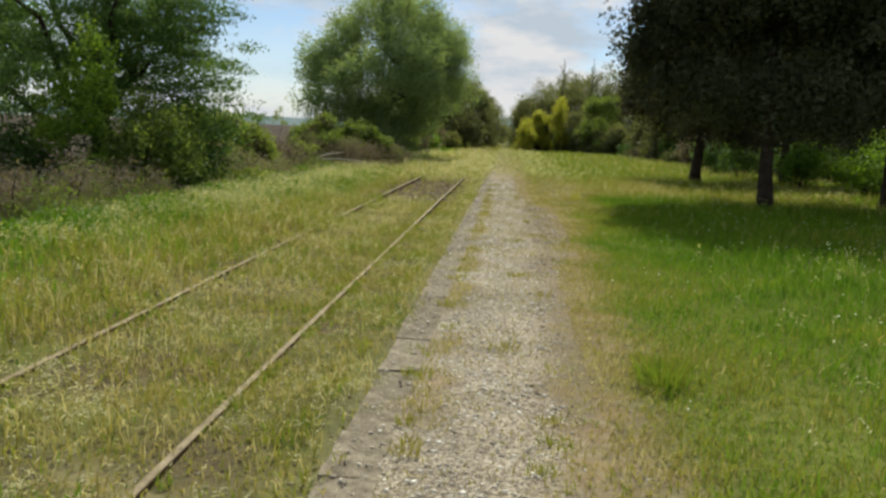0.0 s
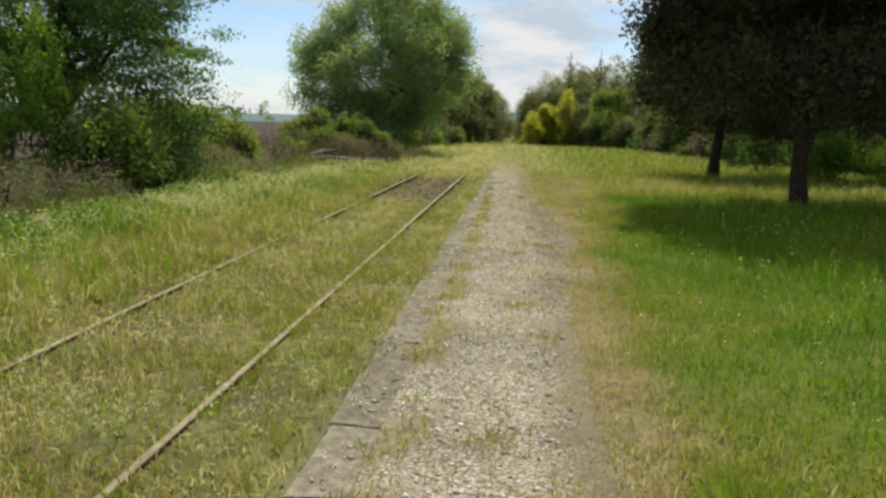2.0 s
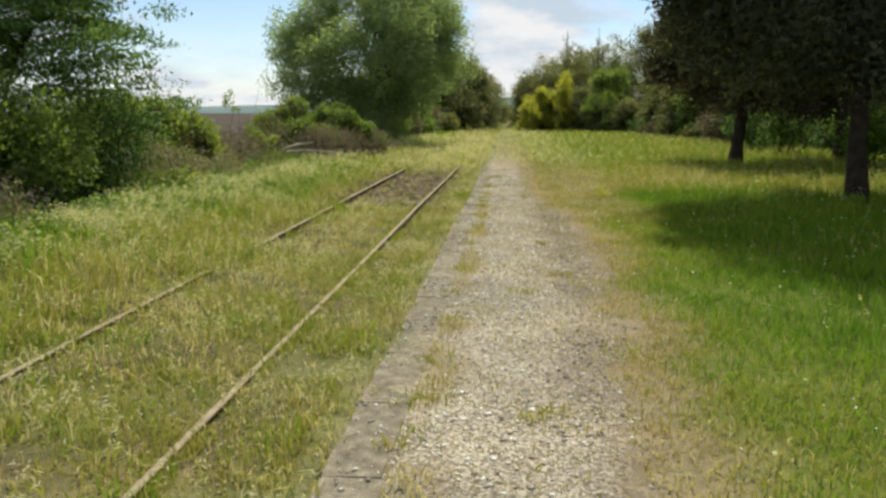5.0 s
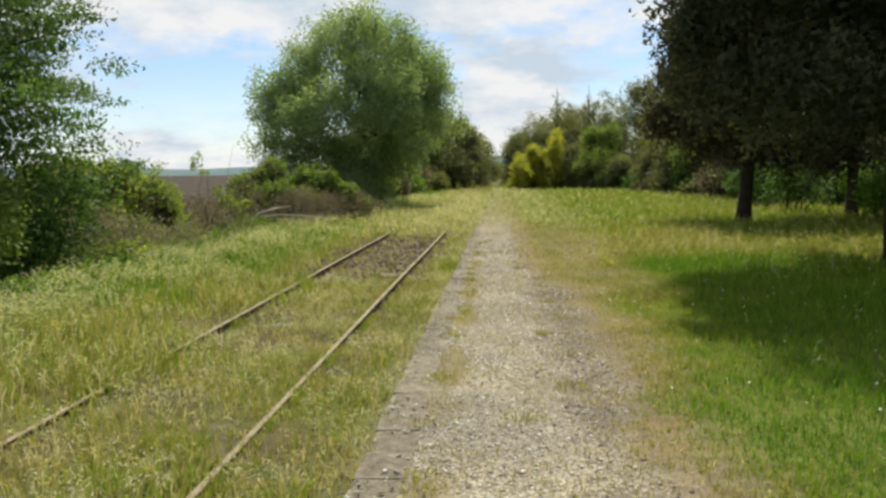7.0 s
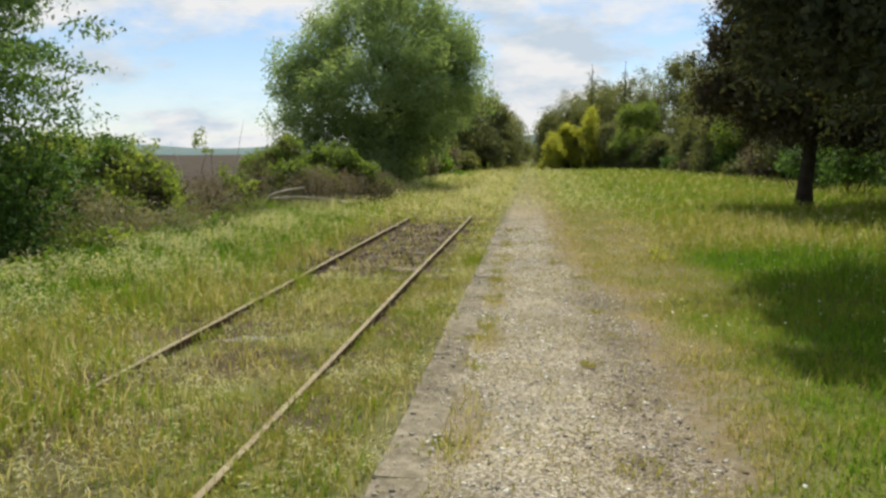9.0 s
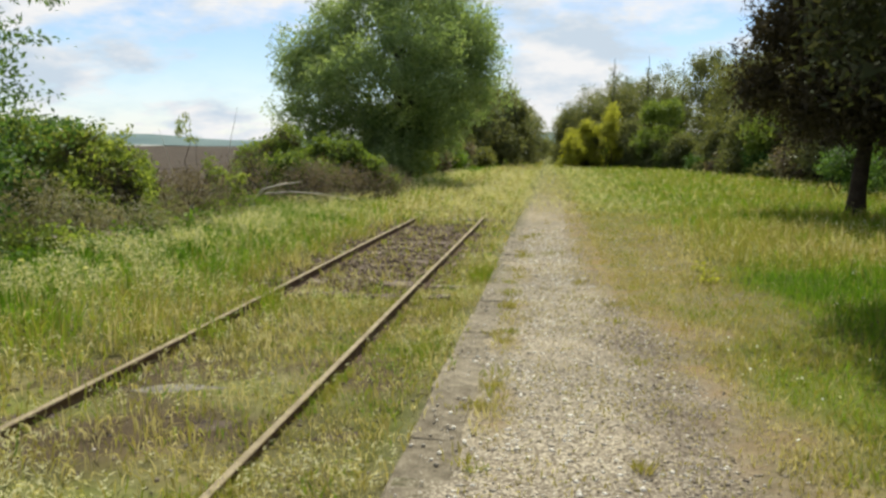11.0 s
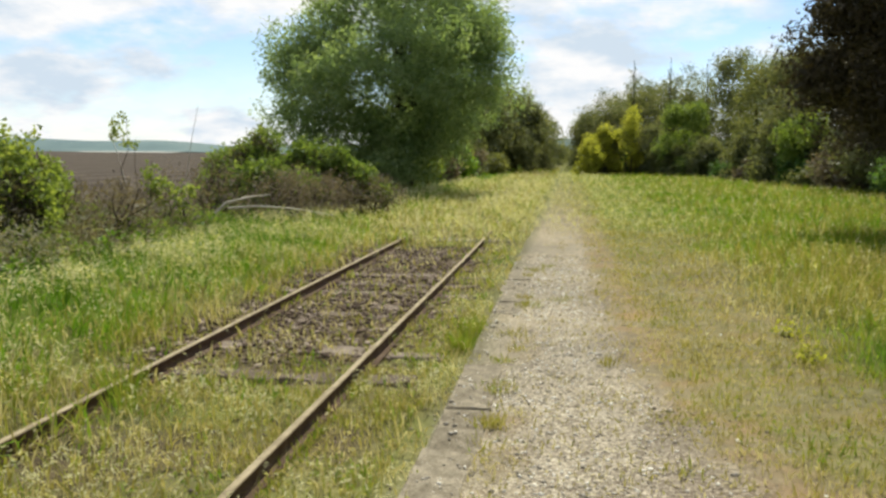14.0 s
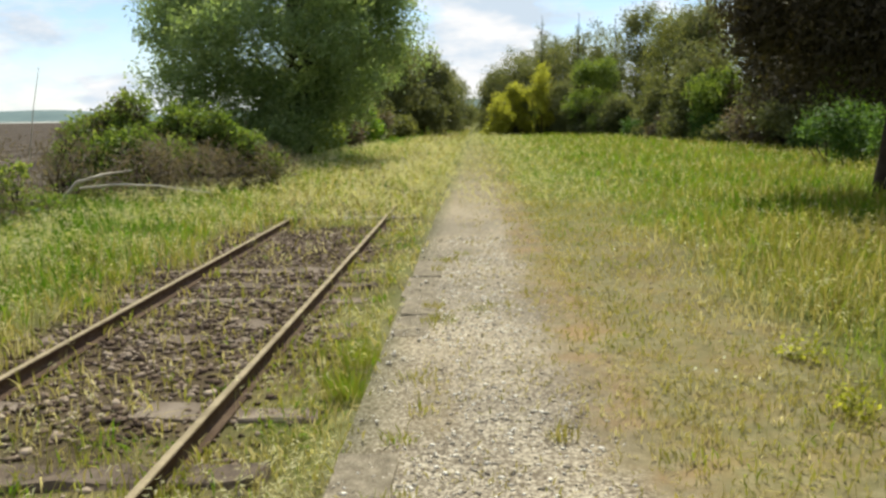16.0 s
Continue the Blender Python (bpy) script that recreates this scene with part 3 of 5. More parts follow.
def blade_field(name, seed, cell, x0, x1, y0, y1, density, tall, dry, wide, label, mat=None, bend=0.75, edge=None, straw=0.0):
    """Upright bent blades; density per square metre, height and dryness are functions of the plan."""
    rng = np.random.default_rng(seed)
    cx, cy = np.meshgrid(np.arange(x0, x1, cell), np.arange(y0, y1, cell))
    cx, cy = cx.ravel() + cell / 2, cy.ravel() + cell / 2
    cnt = rng.poisson(np.maximum(density(cx, cy), 0) * cell * cell)
    x = np.repeat(cx, cnt) + rng.uniform(-cell / 2, cell / 2, cnt.sum())
    y = np.repeat(cy, cnt) + rng.uniform(-cell / 2, cell / 2, cnt.sum())
    if edge is not None:
        inside = edge(x, y)
        x, y = x[inside], y[inside]
    n = len(x)
    z = height(x, y) - 0.01
    h = tall(x, y) * rng.uniform(0.45, 1.25, n)
    w = wide * (near_distance(x, y) / 3.5) ** 0.75 * rng.uniform(0.7, 1.4, n)
    a, b = rng.uniform(0, 2 * math.pi, n), rng.uniform(0, 2 * math.pi, n)
    tilt = rng.uniform(0.04, bend, n)
    lean = h * np.sin(tilt)
    lx, ly = np.cos(a) * lean, np.sin(a) * lean
    sx, sy = np.cos(b) * w / 2, np.sin(b) * w / 2
    m = rng.uniform(0.35, 0.6, n)
    V = np.stack([np.stack([x, y, z], -1),
                  np.stack([x + lx * m * 0.4 + sx, y + ly * m * 0.4 + sy, z + h * m * np.cos(tilt * 0.5)], -1),
                  np.stack([x + lx, y + ly, z + h * np.cos(tilt)], -1),
                  np.stack([x + lx * m * 0.4 - sx, y + ly * m * 0.4 - sy, z + h * m * np.cos(tilt * 0.5)], -1)], 1).reshape(-1, 3)
    me = mesh_np(name, V, np.arange(n * 4).reshape(-1, 4), mat or M_GRASS)
    add_float(me, "dry", np.repeat(np.clip(dry(x, y) + rng.normal(0, 0.10, n) + 0.38 * (rng.uniform(0, 1, n) < (straw(x, y) if callable(straw) else straw)), 0, 0.9), 4))
    return tagged(new(name, me), label, "grass", kind="stuff")


def thin(x, y):
    return (3.5 / near_distance(x, y)) ** 1.75


GAUGE_L, GAUGE_R, RAIL_TOP = -3.115, -1.615, -0.09


def lush(x, y):
    """1 where the tall grass of the bank stands, with tongues over the track."""
    edge = -3.45 + 0.35 * wob(x * 0, y, 1.6, 2) + 0.72 * step(17.4, 18.0, y) * (1 - step(18.9, 19.4, y)) + 0.72 * step(12.8, 13.4, y) * (1 - step(14.8, 15.3, y)) + 2.7 * step(28.8, 30.6, y)
    return 1 - step(edge - 0.5, edge + 0.35, x + 0.2 * wob(x, y, 0.6, 1))


def d_left(x, y):
    bare = bare_bed(x, y)
    k = (1 - 0.82 * bare * (1 - 0.5 * lush(x, y))) * (0.12 + 0.88 * np.clip(0.6 - 0.17 * step(-4.4, -3.8, x) + 0.75 * wob(x, y, 0.9, 4) + 0.7 * wob(x, y, 0.3, 2), 0, 1))
    k = k * np.where(x < -6.8, 0.6, 1)
    between = step(-3.05, -2.9, x) * (1 - step(-1.85, -1.65, x)) * (0.6 + 0.9 * step(13, 15.5, y) * (1 - step(17.5, 19, y)))
    k = k * np.where(x > -0.8, 0.55 * np.clip(0.3 + wob(x, y, 0.5, 9), 0, 1), 1)
    open_soil = step(14.9, 15.6, y) * (1 - step(17.0, 17.8, y)) * step(-4.2, -3.6, x) * (1 - step(-1.8, -1.5, x)) * np.clip(0.75 + 0.6 * wob(x, y, 0.6, 8), 0, 1)
    beside = np.exp(-((x - GAUGE_L) / 0.10) ** 2) + 0.45 * np.exp(-((x - GAUGE_R) / 0.10) ** 2)
    k = k * (1 - 0.35 * between) * (1 - 0.7 * open_soil) + 0.5 * beside * np.clip(0.3 + wob(x, y, 0.5, 6), 0, 1)
    k = k + 0.45 * bare * step(-1.62, -1.5, x) * np.clip(0.5 + wob(x, y, 0.6, 3), 0, 1)
    return 1750 * thin(x, y) * k


def h_left(x, y):
    t = 0.125 + 0.05 * wob(x, y, 1.2, 1) + 0.055 * wob(x, y, 0.4, 3) + 0.035 * step(8.5, 10.5, y) * (1 - step(13.5, 15, y))
    t = t + (0.17 + 0.05 * wob(x, y, 0.5, 6)) * lush(x, y)
    t = t * (1 - 0.5 * np.exp(-((x + 1.42) / 0.3) ** 2) * (1 - step(18.5, 20.5, y))) * (1 - 0.4 * np.exp(-((x + 2.9) / 0.25) ** 2) * (1 - lush(x, y)))
    shown = (np.exp(-((x - GAUGE_L) / 0.13) ** 2) + np.exp(-((x - GAUGE_R) / 0.13) ** 2)) * (1 - lush(x, y))
    t = t * (1 - 0.38 * shown)
    t = t + 0.10 * step(-1.15, -0.9, x) * (0.5 + 0.5 * wob(x, y, 0.9, 7))
    return np.where(x > -0.8, 0.09, np.maximum(t, 0.05))


def dry_left(x, y):
    k = 0.42 + 0.16 * wob(x, y, 1.4, 2) + 0.20 * wob(x, y, 0.33, 5)
    k = k - 0.10 * (1 - step(-6.2, -4.6, x)) - 0.28 * (1 - step(-5.8, -3.8, x + 0.4 * wob(x, y, 2)))
    return k - 0.04 - 0.3 * step(17, 21, y) * (1 - step(-4.4, -3.6, x)) * (1 - 0.6 * step(28, 31, y))


def d_right(x, y):
    g = gravel_mask(x, y)
    d = dry_mask(x, y)
    far_path = step(24, 40, y) * g
    k = (1 - (0.96 - 0.13 * np.clip(wob(x, y, 0.8, 8), 0, 1)) * g) * (1 - (0.25 + 0.42 * step(15, 18, y)) * d * np.clip(0.75 + 0.9 * wob(x, y, 0.8, 3) + 0.8 * wob(x, y, 0.27, 5), 0, 1.5)) + 0.25 * far_path
    k = k * (0.65 + 0.35 * np.clip(0.5 + wob(x, y, 0.8, 5), 0, 1))
    return 1650 * thin(x, y) * k


def h_right(x, y):
    d = dry_mask(x, y)
    t = 0.10 + 0.03 * wob(x, y, 1.0, 6) + 0.14 * step(1.2, 5.0, x) + 0.06 * step(18, 30, y) * step(1.5, 2.5, x) + 0.15 * belt(x, y) + 0.03 * wob(x, y, 0.45, 3) * step(1.2, 2.0, x)
    return np.maximum(t * (1 - 0.5 * d), 0.035) * (1 - 0.55 * gravel_mask(x, y)) + 0.05 * seam(x, y)


def dry_right(x, y):
    d = dry_mask(x, y)
    # the lowered dryness beyond x 1.6 is rich green plus painted evergreen shade
    k = 0.19 - 0.10 * step(1.6, 2.4, x) * (1 - step(20, 23, y)) + 0.12 * wob(x, y, 1.7, 7) + (0.46 + 0.18 * wob(x, y, 0.6, 2)) * d + 0.05 * step(12, 20, y)
    k = k + 0.12 * wob(x, y, 3.4, 2) + 0.09 * wob(x, y, 0.4, 4) + 0.04 * step(15, 25, y) + 0.30 * belt(x, y) * np.clip(0.8 + 0.5 * wob(x, y, 0.9, 6), 0, 1.2)
    return k


# ---------------------------------------------------------------- railway track
track = thing("railway_track", (-2.365, 15, -0.25), "disused rusty railway track sunk in grass and broken stone", "railway track")


def rail(x):
    prof = [(-0.055, 0), (0.055, 0), (0.055, 0.010), (0.010, 0.022), (0.008, 0.088), (0.023, 0.099), (0.023, 0.117), (0.018, 0.122),
            (-0.018, 0.122), (-0.023, 0.117), (-0.023, 0.099), (-0.008, 0.088), (-0.010, 0.022), (-0.055, 0.010)]
    rng = np.random.default_rng(int(-x * 100))
    ys = np.arange(-6, 70, 0.75)
    k = len(prof)
    V = [(x + 2.365 + px + 0.006 * math.sin(y * 0.31), y - 15, RAIL_TOP + 0.25 - 0.122 + pz + 0.006 * math.sin(y * 0.45 + x)) for y in ys for px, pz in prof]
    F = [(i * k + j, i * k + (j + 1) % k, (i + 1) * k + (j + 1) % k, (i + 1) * k + j) for i in range(len(ys) - 1) for j in range(k)]
    me = mesh_np("rail", V, F, M_RUST)
    me.materials.append(M_RAILTOP)
    for p in me.polygons:
        if p.index % k in (6, 7, 8):
            p.material_index = 1
    part_np("rail", me, track, "rusty steel rail with a dull pale top")


rail(GAUGE_L)
rail(GAUGE_R)


def rough_box(lx, ly, lz, seed, cuts=5, jig=0.008, bev=0.012):
    """A worn block, its top at z 0, with chipped edges."""
    rng = np.random.default_rng(seed)
    bm = bmesh.new()
    bmesh.ops.create_cube(bm, size=1)
    for v in bm.verts:
        v.co = Vector((v.co.x * lx, v.co.y * ly, (v.co.z - 0.5) * lz))
    long_edges = [e for e in bm.edges if abs((e.verts[0].co - e.verts[1].co).x) > 0.01] if lx > ly else [e for e in bm.edges if abs((e.verts[0].co - e.verts[1].co).y) > 0.01]
    bmesh.ops.subdivide_edges(bm, edges=long_edges, cuts=cuts)
    bm.normal_update()
    top = [e for e in bm.edges if e.verts[0].co.z > -0.001 and e.verts[1].co.z > -0.001 and any(abs(f.normal.z) < 0.5 for f in e.link_faces)]
    bmesh.ops.bevel(bm, geom=top, offset=bev, segments=1, affect="EDGES")
    for v in bm.verts:
        v.co += Vector(rng.normal(0, jig, 3)) * (1 if v.co.z > -lz * 0.8 else 0.3)
    return bm


rng = np.random.default_rng(11)
sleeper_meshes = []
for s in range(4):
    bm = rough_box(2.45, 0.24, 0.14, 40 + s, 9, 0.011, 0.02)
    me = bpy.data.meshes.new("sleeper")
    bm.to_mesh(me)
    bm.free()
    me.materials.append(M_SLEEPER)
    sleeper_meshes.append(me)
SHOWN = {15.76: 0.056, 16.67: 0.018, 19.32: -0.01, 20.56: 0.026, 21.42: 0.021, 23.05: 0.004, 23.5: 0.02, 24.4: 0.008, 25.12: 0.02, 25.9: 0.02, 30.6: 0.052}
sleeper_rows = sorted(list(SHOWN) + [2.4, 3.05, 3.7, 4.3, 5.0, 5.6, 6.3, 6.9, 7.6, 8.2, 8.9, 9.5, 10.2, 10.8, 11.5, 12.1, 12.8, 13.4, 14.1, 14.7, 17.4, 18.0, 18.7, 20.0, 22.1, 22.7, 23.85, 26.7, 27.3, 28.0, 28.6, 29.3, 29.9, 31.5])
for i, y in enumerate(sleeper_rows):
    if y in (16.67, 30.6):
        ob = part("sleeper", rough_box(2.45, 0.24, 0.14, 60 + i, 7, 0.008, 0.015), M_PALESLEEPER, track, "bleached grey wooden sleeper")
    else:
        ob = part_np("sleeper", sleeper_meshes[i % 4], track)
    ob.matrix_basis = pose(rng.normal(0, 0.03), y - 15 + rng.normal(0, 0.03), -0.222 + 0.25 + SHOWN.get(y, -0.018) + rng.normal(0, 0.004), 0, 0, rng.normal(0, 1.0))

# ---------------------------------------------------------------- platform edge
platform_edge = tagged(new("platform_edge"), "row of worn stone slabs along the low platform", "kerb", kind="structure")
JOINTS = [-3.0, -1.9, -0.8, 0.3, 1.4, 2.5, 3.58, 4.17, 5.3, 6.15, 7.0, 7.86, 8.48, 9.4, 10.38, 11.25, 12.05, 12.92, 14.1, 15.34, 16.3, 17.05, 17.88, 18.58,
          19.28, 20.3, 21.4, 22.3, 22.9, 23.6, 24.4, 25.25, 26.4, 27.5, 28.6, 29.7, 30.8, 31.9, 33, 34.1, 35.2]
rng = np.random.default_rng(5)
for i, (a, b) in enumerate(zip(JOINTS[:-1], JOINTS[1:])):
    w = 0.27 + rng.uniform(-0.012, 0.012)
    gap = 0.034 if b in (10.38, 12.92, 17.88, 20.3, 23.6) else 0.007
    slab = part("slab", rough_box(w, b - a - gap, 0.24, 100 + i, 6, 0.0035, 0.006), M_SLAB, platform_edge)
    slab.location = (-0.645 + rng.normal(0, 0.008) + (0.03 if 18.9 < b < 24 else 0), (a + b) / 2, 0.006 + rng.normal(0, 0.004))
    slab.rotation_euler = (rng.normal(0, 0.004), rng.normal(0, 0.01), rng.normal(0, 0.006))
    if 21.3 < b < 22.5 or 25.3 < b:
        slab.location.z -= 0.022

# ---------------------------------------------------------------- left side: bank, hedge, trees
def gz(x, y):
    return float(height(np.array(float(x)), np.array(float(y))))


def put(x, y):
    return (x, y, gz(x, y))


R = np.random.default_rng
# the broad tree over the hedge
tree("ash_tree", put(-10.6, 21.0), 21, "leafy broad tree with airy sprays over a dense hedge", 
     lobes_round((0, 0, 5.2), (4.6, 4.4, 4.0), 22, R(2), (0.28, 0.42)) + [(2.8, 0.6, 3.0, 1.5, 1.5, 0.8), (2.4, -1.2, 4.0, 1.6, 1.4, 0.8), (3.0, 0.4, 4.6, 1.3, 1.4, 0.7), (1.6, -2.0, 2.6, 1.6, 1.5, 0.9), (0.5, -3.0, 3.4, 1.8, 1.3, 1.0), (-2.5, -2.5, 3.2, 1.8, 1.4, 1.2)],
     M_ASHLEAF, 1050, 74, 0.24, 0.09, 0.24, 7.5, 12, flat=0.25, stems=3, droop=0.2, up=1.2)
tree("ash_tree", put(-13.2, 15.5), 22, "leafy broad tree with airy sprays over a dense hedge",
     lobes_round((0, 0, 4.2), (3.6, 3.4, 3.8), 22, R(3), (0.32, 0.48)), M_ASHLEAF, 600, 55, 0.25, 0.10, 0.2, 6.5, 9, flat=0.3, stems=2, droop=0.2, up=1.2)
tree("ash_tree", put(-16.5, 23.5), 27, "leafy broad tree with airy sprays over a dense hedge",
     lobes_round((0, 0, 4.6), (3.8, 3.4, 4.2), 16, R(13), (0.34, 0.5)), M_ASHLEAF, 420, 40, 0.26, 0.17, 0.2, 6.5, 6, flat=0.5, stems=2, droop=0.6)
shrub("elder_shrub", put(-8.9, 17.0), 23, "upright bright green leafy sapling before dark foliage", [(0, 0, 1.6, 0.7, 0.5, 1.0), (0.25, 0, 3.4, 0.5, 0.5, 0.9), (-0.5, 0.1, 2.4, 0.55, 0.5, 0.8), (0.3, 0, 2.6, 0.5, 0.5, 0.8)], M_SHRUB, 190, 32, 0.10, 0.09, stems=5)
# this hedge shrub has a lighter leaf than its neighbours to look sunlit
shrub("hedge_shrub", put(-7.9, 18.2), 24, "green hedge shrub down to the ground, sunlight put into its leaf colour", lobes_round((0, 0, 1.35), (1.2, 1.5, 1.25), 12, R(4), (0.22, 0.45)), M_BUSH, 260, 42, 0.16, 0.09, group="hedge shrubs", stems=8)
shrub("hedge_shrub", put(-11.2, 18.6), 25, "dense dark green hedge shrub down to the ground", lobes_round((0, 0, 1.7), (1.6, 1.5, 1.8), 9, R(5)), M_ASHLEAF, 280, 40, 0.18, 0.10, group="hedge shrubs", stems=8)
shrub("hedge_shrub", put(-8.4, 20.6), 26, "dense dark green hedge shrub down to the ground", lobes_round((0, 0, 1.5), (1.5, 1.4, 1.6), 9, R(6)), M_ASHLEAF, 280, 40, 0.17, 0.09, group="hedge shrubs", stems=8)
for i, (x, y, s) in enumerate([(-8.2, 12.2, 0.95), (-7.6, 13.6, 0.85), (-9.4, 13.4, 1.15), (-7.4, 15.4, 0.75), (-11.0, 12.4, 1.35), (-8.4, 14.8, 1.0), (-10.2, 15.6, 1.35)]):
    shrub("withered_weeds", put(x, y), 60 + i, "brown withered weed stalks on the bank", [(0, 0, 0.55 * s, 0.9 * s, 0.9, 0.7 * s), (0.4, 0.3, 0.9 * s, 0.6, 0.6, 0.5 * s)], M_BROWN, 90, 26, 0.12, 0.10, "weeds", "withered weeds", 9, 0.16)
# vine-covered bushes
def mound(at, masses):
    """Masses given in the place's own coordinates, seen from the foot of the shrub."""
    return [(a - at[0], b - at[1], c - at[2], d, e, f) for a, b, c, d, e, f in masses]


foot = put(-8.9, 25.8)
shrub("vine_bush", foot, 31, "low bush smothered in light green vines", mound(foot, [(-7.7, 25.4, 0.55, 0.6, 0.8, 0.6), (-8.2, 25.8, 0.85, 0.7, 0.9, 0.62), (-8.9, 25.9, 1.05, 0.75, 0.9, 0.68), (-9.6, 26.0, 1.15, 0.8, 1.0, 0.75), (-10.3, 26.0, 1.2, 0.8, 1.0, 0.72),
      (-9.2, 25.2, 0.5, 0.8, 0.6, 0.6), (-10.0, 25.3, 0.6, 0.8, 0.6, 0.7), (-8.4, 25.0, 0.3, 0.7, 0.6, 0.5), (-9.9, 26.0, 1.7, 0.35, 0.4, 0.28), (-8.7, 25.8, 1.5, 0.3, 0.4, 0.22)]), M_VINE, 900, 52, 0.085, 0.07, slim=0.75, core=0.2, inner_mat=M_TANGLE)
shrub("dry_shrub", put(-7.4, 23.4), 32, "grey-brown dry shrub below the vines", [(0, 0, 0.6, 0.8, 0.6, 0.55), (-0.9, 0.2, 0.8, 0.8, 0.6, 0.6), (-1.8, 0.1, 0.7, 0.7, 0.6, 0.6), (0.7, 0.6, 0.5, 0.6, 0.6, 0.5)], M_GREYLEAF, 280, 30, 0.09, 0.07, slim=0.3)
foot = put(-7.2, 35.0)
shrub("vine_bush", foot, 33, "bush of green vines over an old stump and dead wood", mound(foot, [(-7.8, 35.0, 1.45, 0.42, 0.5, 0.62), (-6.55, 35.0, 1.2, 0.42, 0.5, 0.48), (-5.95, 35.2, 1.05, 0.45, 0.5, 0.5), (-5.35, 35.3, 0.7, 0.5, 0.5, 0.45), (-8.75, 35.2, 0.95, 0.5, 0.6, 0.5), (-8.3, 34.9, 1.0, 0.45, 0.5, 0.6), (-7.2, 35.0, 0.95, 0.5, 0.5, 0.5), (-4.95, 35.2, 0.4, 0.4, 0.5, 0.3)]),
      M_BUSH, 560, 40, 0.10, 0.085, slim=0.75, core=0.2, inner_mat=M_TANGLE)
foot = put(-7.4, 34.3)
shrub("dry_shrub", foot, 36, "dusky brown vine tangle with scattered green leaves", mound(foot, [(-8.6, 34.4, 0.4, 0.6, 0.5, 0.6), (-7.9, 34.2, 0.6, 0.6, 0.5, 0.7), (-7.2, 34.1, 0.6, 0.6, 0.5, 0.65), (-6.4, 34.3, 0.5, 0.5, 0.5, 0.5), (-5.6, 34.5, 0.3, 0.6, 0.5, 0.42), (-4.9, 34.7, 0.2, 0.5, 0.4, 0.35), (-8.9, 34.6, 0.0, 0.5, 0.5, 0.6)]),
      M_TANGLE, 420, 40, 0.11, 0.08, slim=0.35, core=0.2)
shrub("climbing_vine", foot, 35, "light green climbing vines over the brown tangle", mound(foot, [(-8.6, 33.9, 0.75, 0.35, 0.3, 0.22), (-7.8, 33.7, 0.9, 0.4, 0.3, 0.2), (-7.1, 33.6, 1.0, 0.4, 0.3, 0.2), (-6.4, 33.8, 0.8, 0.35, 0.3, 0.25), (-7.4, 33.5, 0.35, 0.5, 0.3, 0.2), (-6.0, 33.9, 0.35, 0.4, 0.3, 0.3), (-8.2, 33.8, 0.3, 0.4, 0.3, 0.2)]),
      M_BUSH, 210, 28, 0.12, 0.085, slim=0.7, core=0.0, stems=5)
for i, (x, y, s) in enumerate([(-8.2, 32.0, 1.5), (-6.4, 32.2, 0.9), (-5.9, 33.4, 0.8), (-5.1, 35.0, 0.7), (-6.3, 34.6, 0.7), (-8.3, 28.0, 1.3), (-7.4, 26.6, 1.1), (-9.6, 28.8, 1.4), (-8.6, 26.0, 1.2), (-7.5, 28.6, 1.0)]):
    shrub("withered_weeds", put(x, y), 70 + i, "brown withered weed stalks on the bank", [(0, 0, 0.6 * s, 1.0 * s, 0.9, 0.65 * s), (0.4, 0.3, 0.8 * s, 0.6, 0.6, 0.5 * s)], M_BROWN, 100, 26, 0.11, 0.11, "weeds", "withered weeds", 9, 0.16)
foot = put(-7.2, 28.4)
shrub("sapling", foot, 34, "thin leaning green sapling above the weeds", mound(foot, [(-7.88, 28.4, 1.9, 0.13, 0.13, 0.26), (-7.66, 28.4, 1.6, 0.12, 0.12, 0.22), (-7.3, 28.4, 1.15, 0.16, 0.16, 0.26), (-7.15, 28.4, 0.8, 0.2, 0.2, 0.3), (-6.75, 28.5, 0.75, 0.18, 0.2, 0.26)]), M_VINE, 64, 16, 0.05, 0.075, "sapling", stems=4, stem_r=0.012)
for i, (x, y) in enumerate([(-7.3, 30.1), (-7.9, 30.6), (-7.0, 27.4), (-6.7, 21.8)]):
    shrub("weed_clump", put(x, y), 80 + i, "light green leafy weed clump on the bank", [(0, 0, 0.22, 0.5, 0.5, 0.26)], M_VINE, 60, 22, 0.09, 0.08, "weeds", "leafy weeds", 5)

def weed_thicket(x, y, seed, h, w, mat, leaf_mat, label):
    """Upright thin stalks, crowded, with small leaves up their length."""
    rng = R(seed)
    root = thing("weed_thicket", put(x, y), label, "weeds", "weed thickets")
    n = 420
    a, r = rng.uniform(0, 6.28, n), w * rng.uniform(0, 1, n) ** 0.6
    base = np.stack([np.cos(a) * r, np.sin(a) * r * 0.8, np.full(n, -0.06)], -1)
    top = base + np.stack([rng.normal(0, 0.12, n), rng.normal(0, 0.12, n), h * rng.uniform(0.45, 1.15, n) * (1.1 - 0.5 * r / w)], -1)
    g = rng.uniform(0, 6.28, n)
    side = np.stack([np.cos(g), np.sin(g), 0 * g], -1) * 0.008
    part_np("stalk_clump", mesh_np("stalk_clump", np.stack([base + side, top, base - side], 1).reshape(-1, 3), np.arange(n * 3).reshape(-1, 3), mat), root, "dry upright stalks")
    m = 3600
    k, u = rng.integers(0, n, m), rng.uniform(0.1, 1.0, m)[:, None]
    P = base[k] + (top[k] - base[k]) * u + rng.normal(0, 0.05, (m, 3))
    P[:, 2] = np.maximum(P[:, 2], 0.02)
    part_np("leafage", mesh_np("leafage", *leaf_tris(P, 0.06, rng, 0.4), leaf_mat), root)


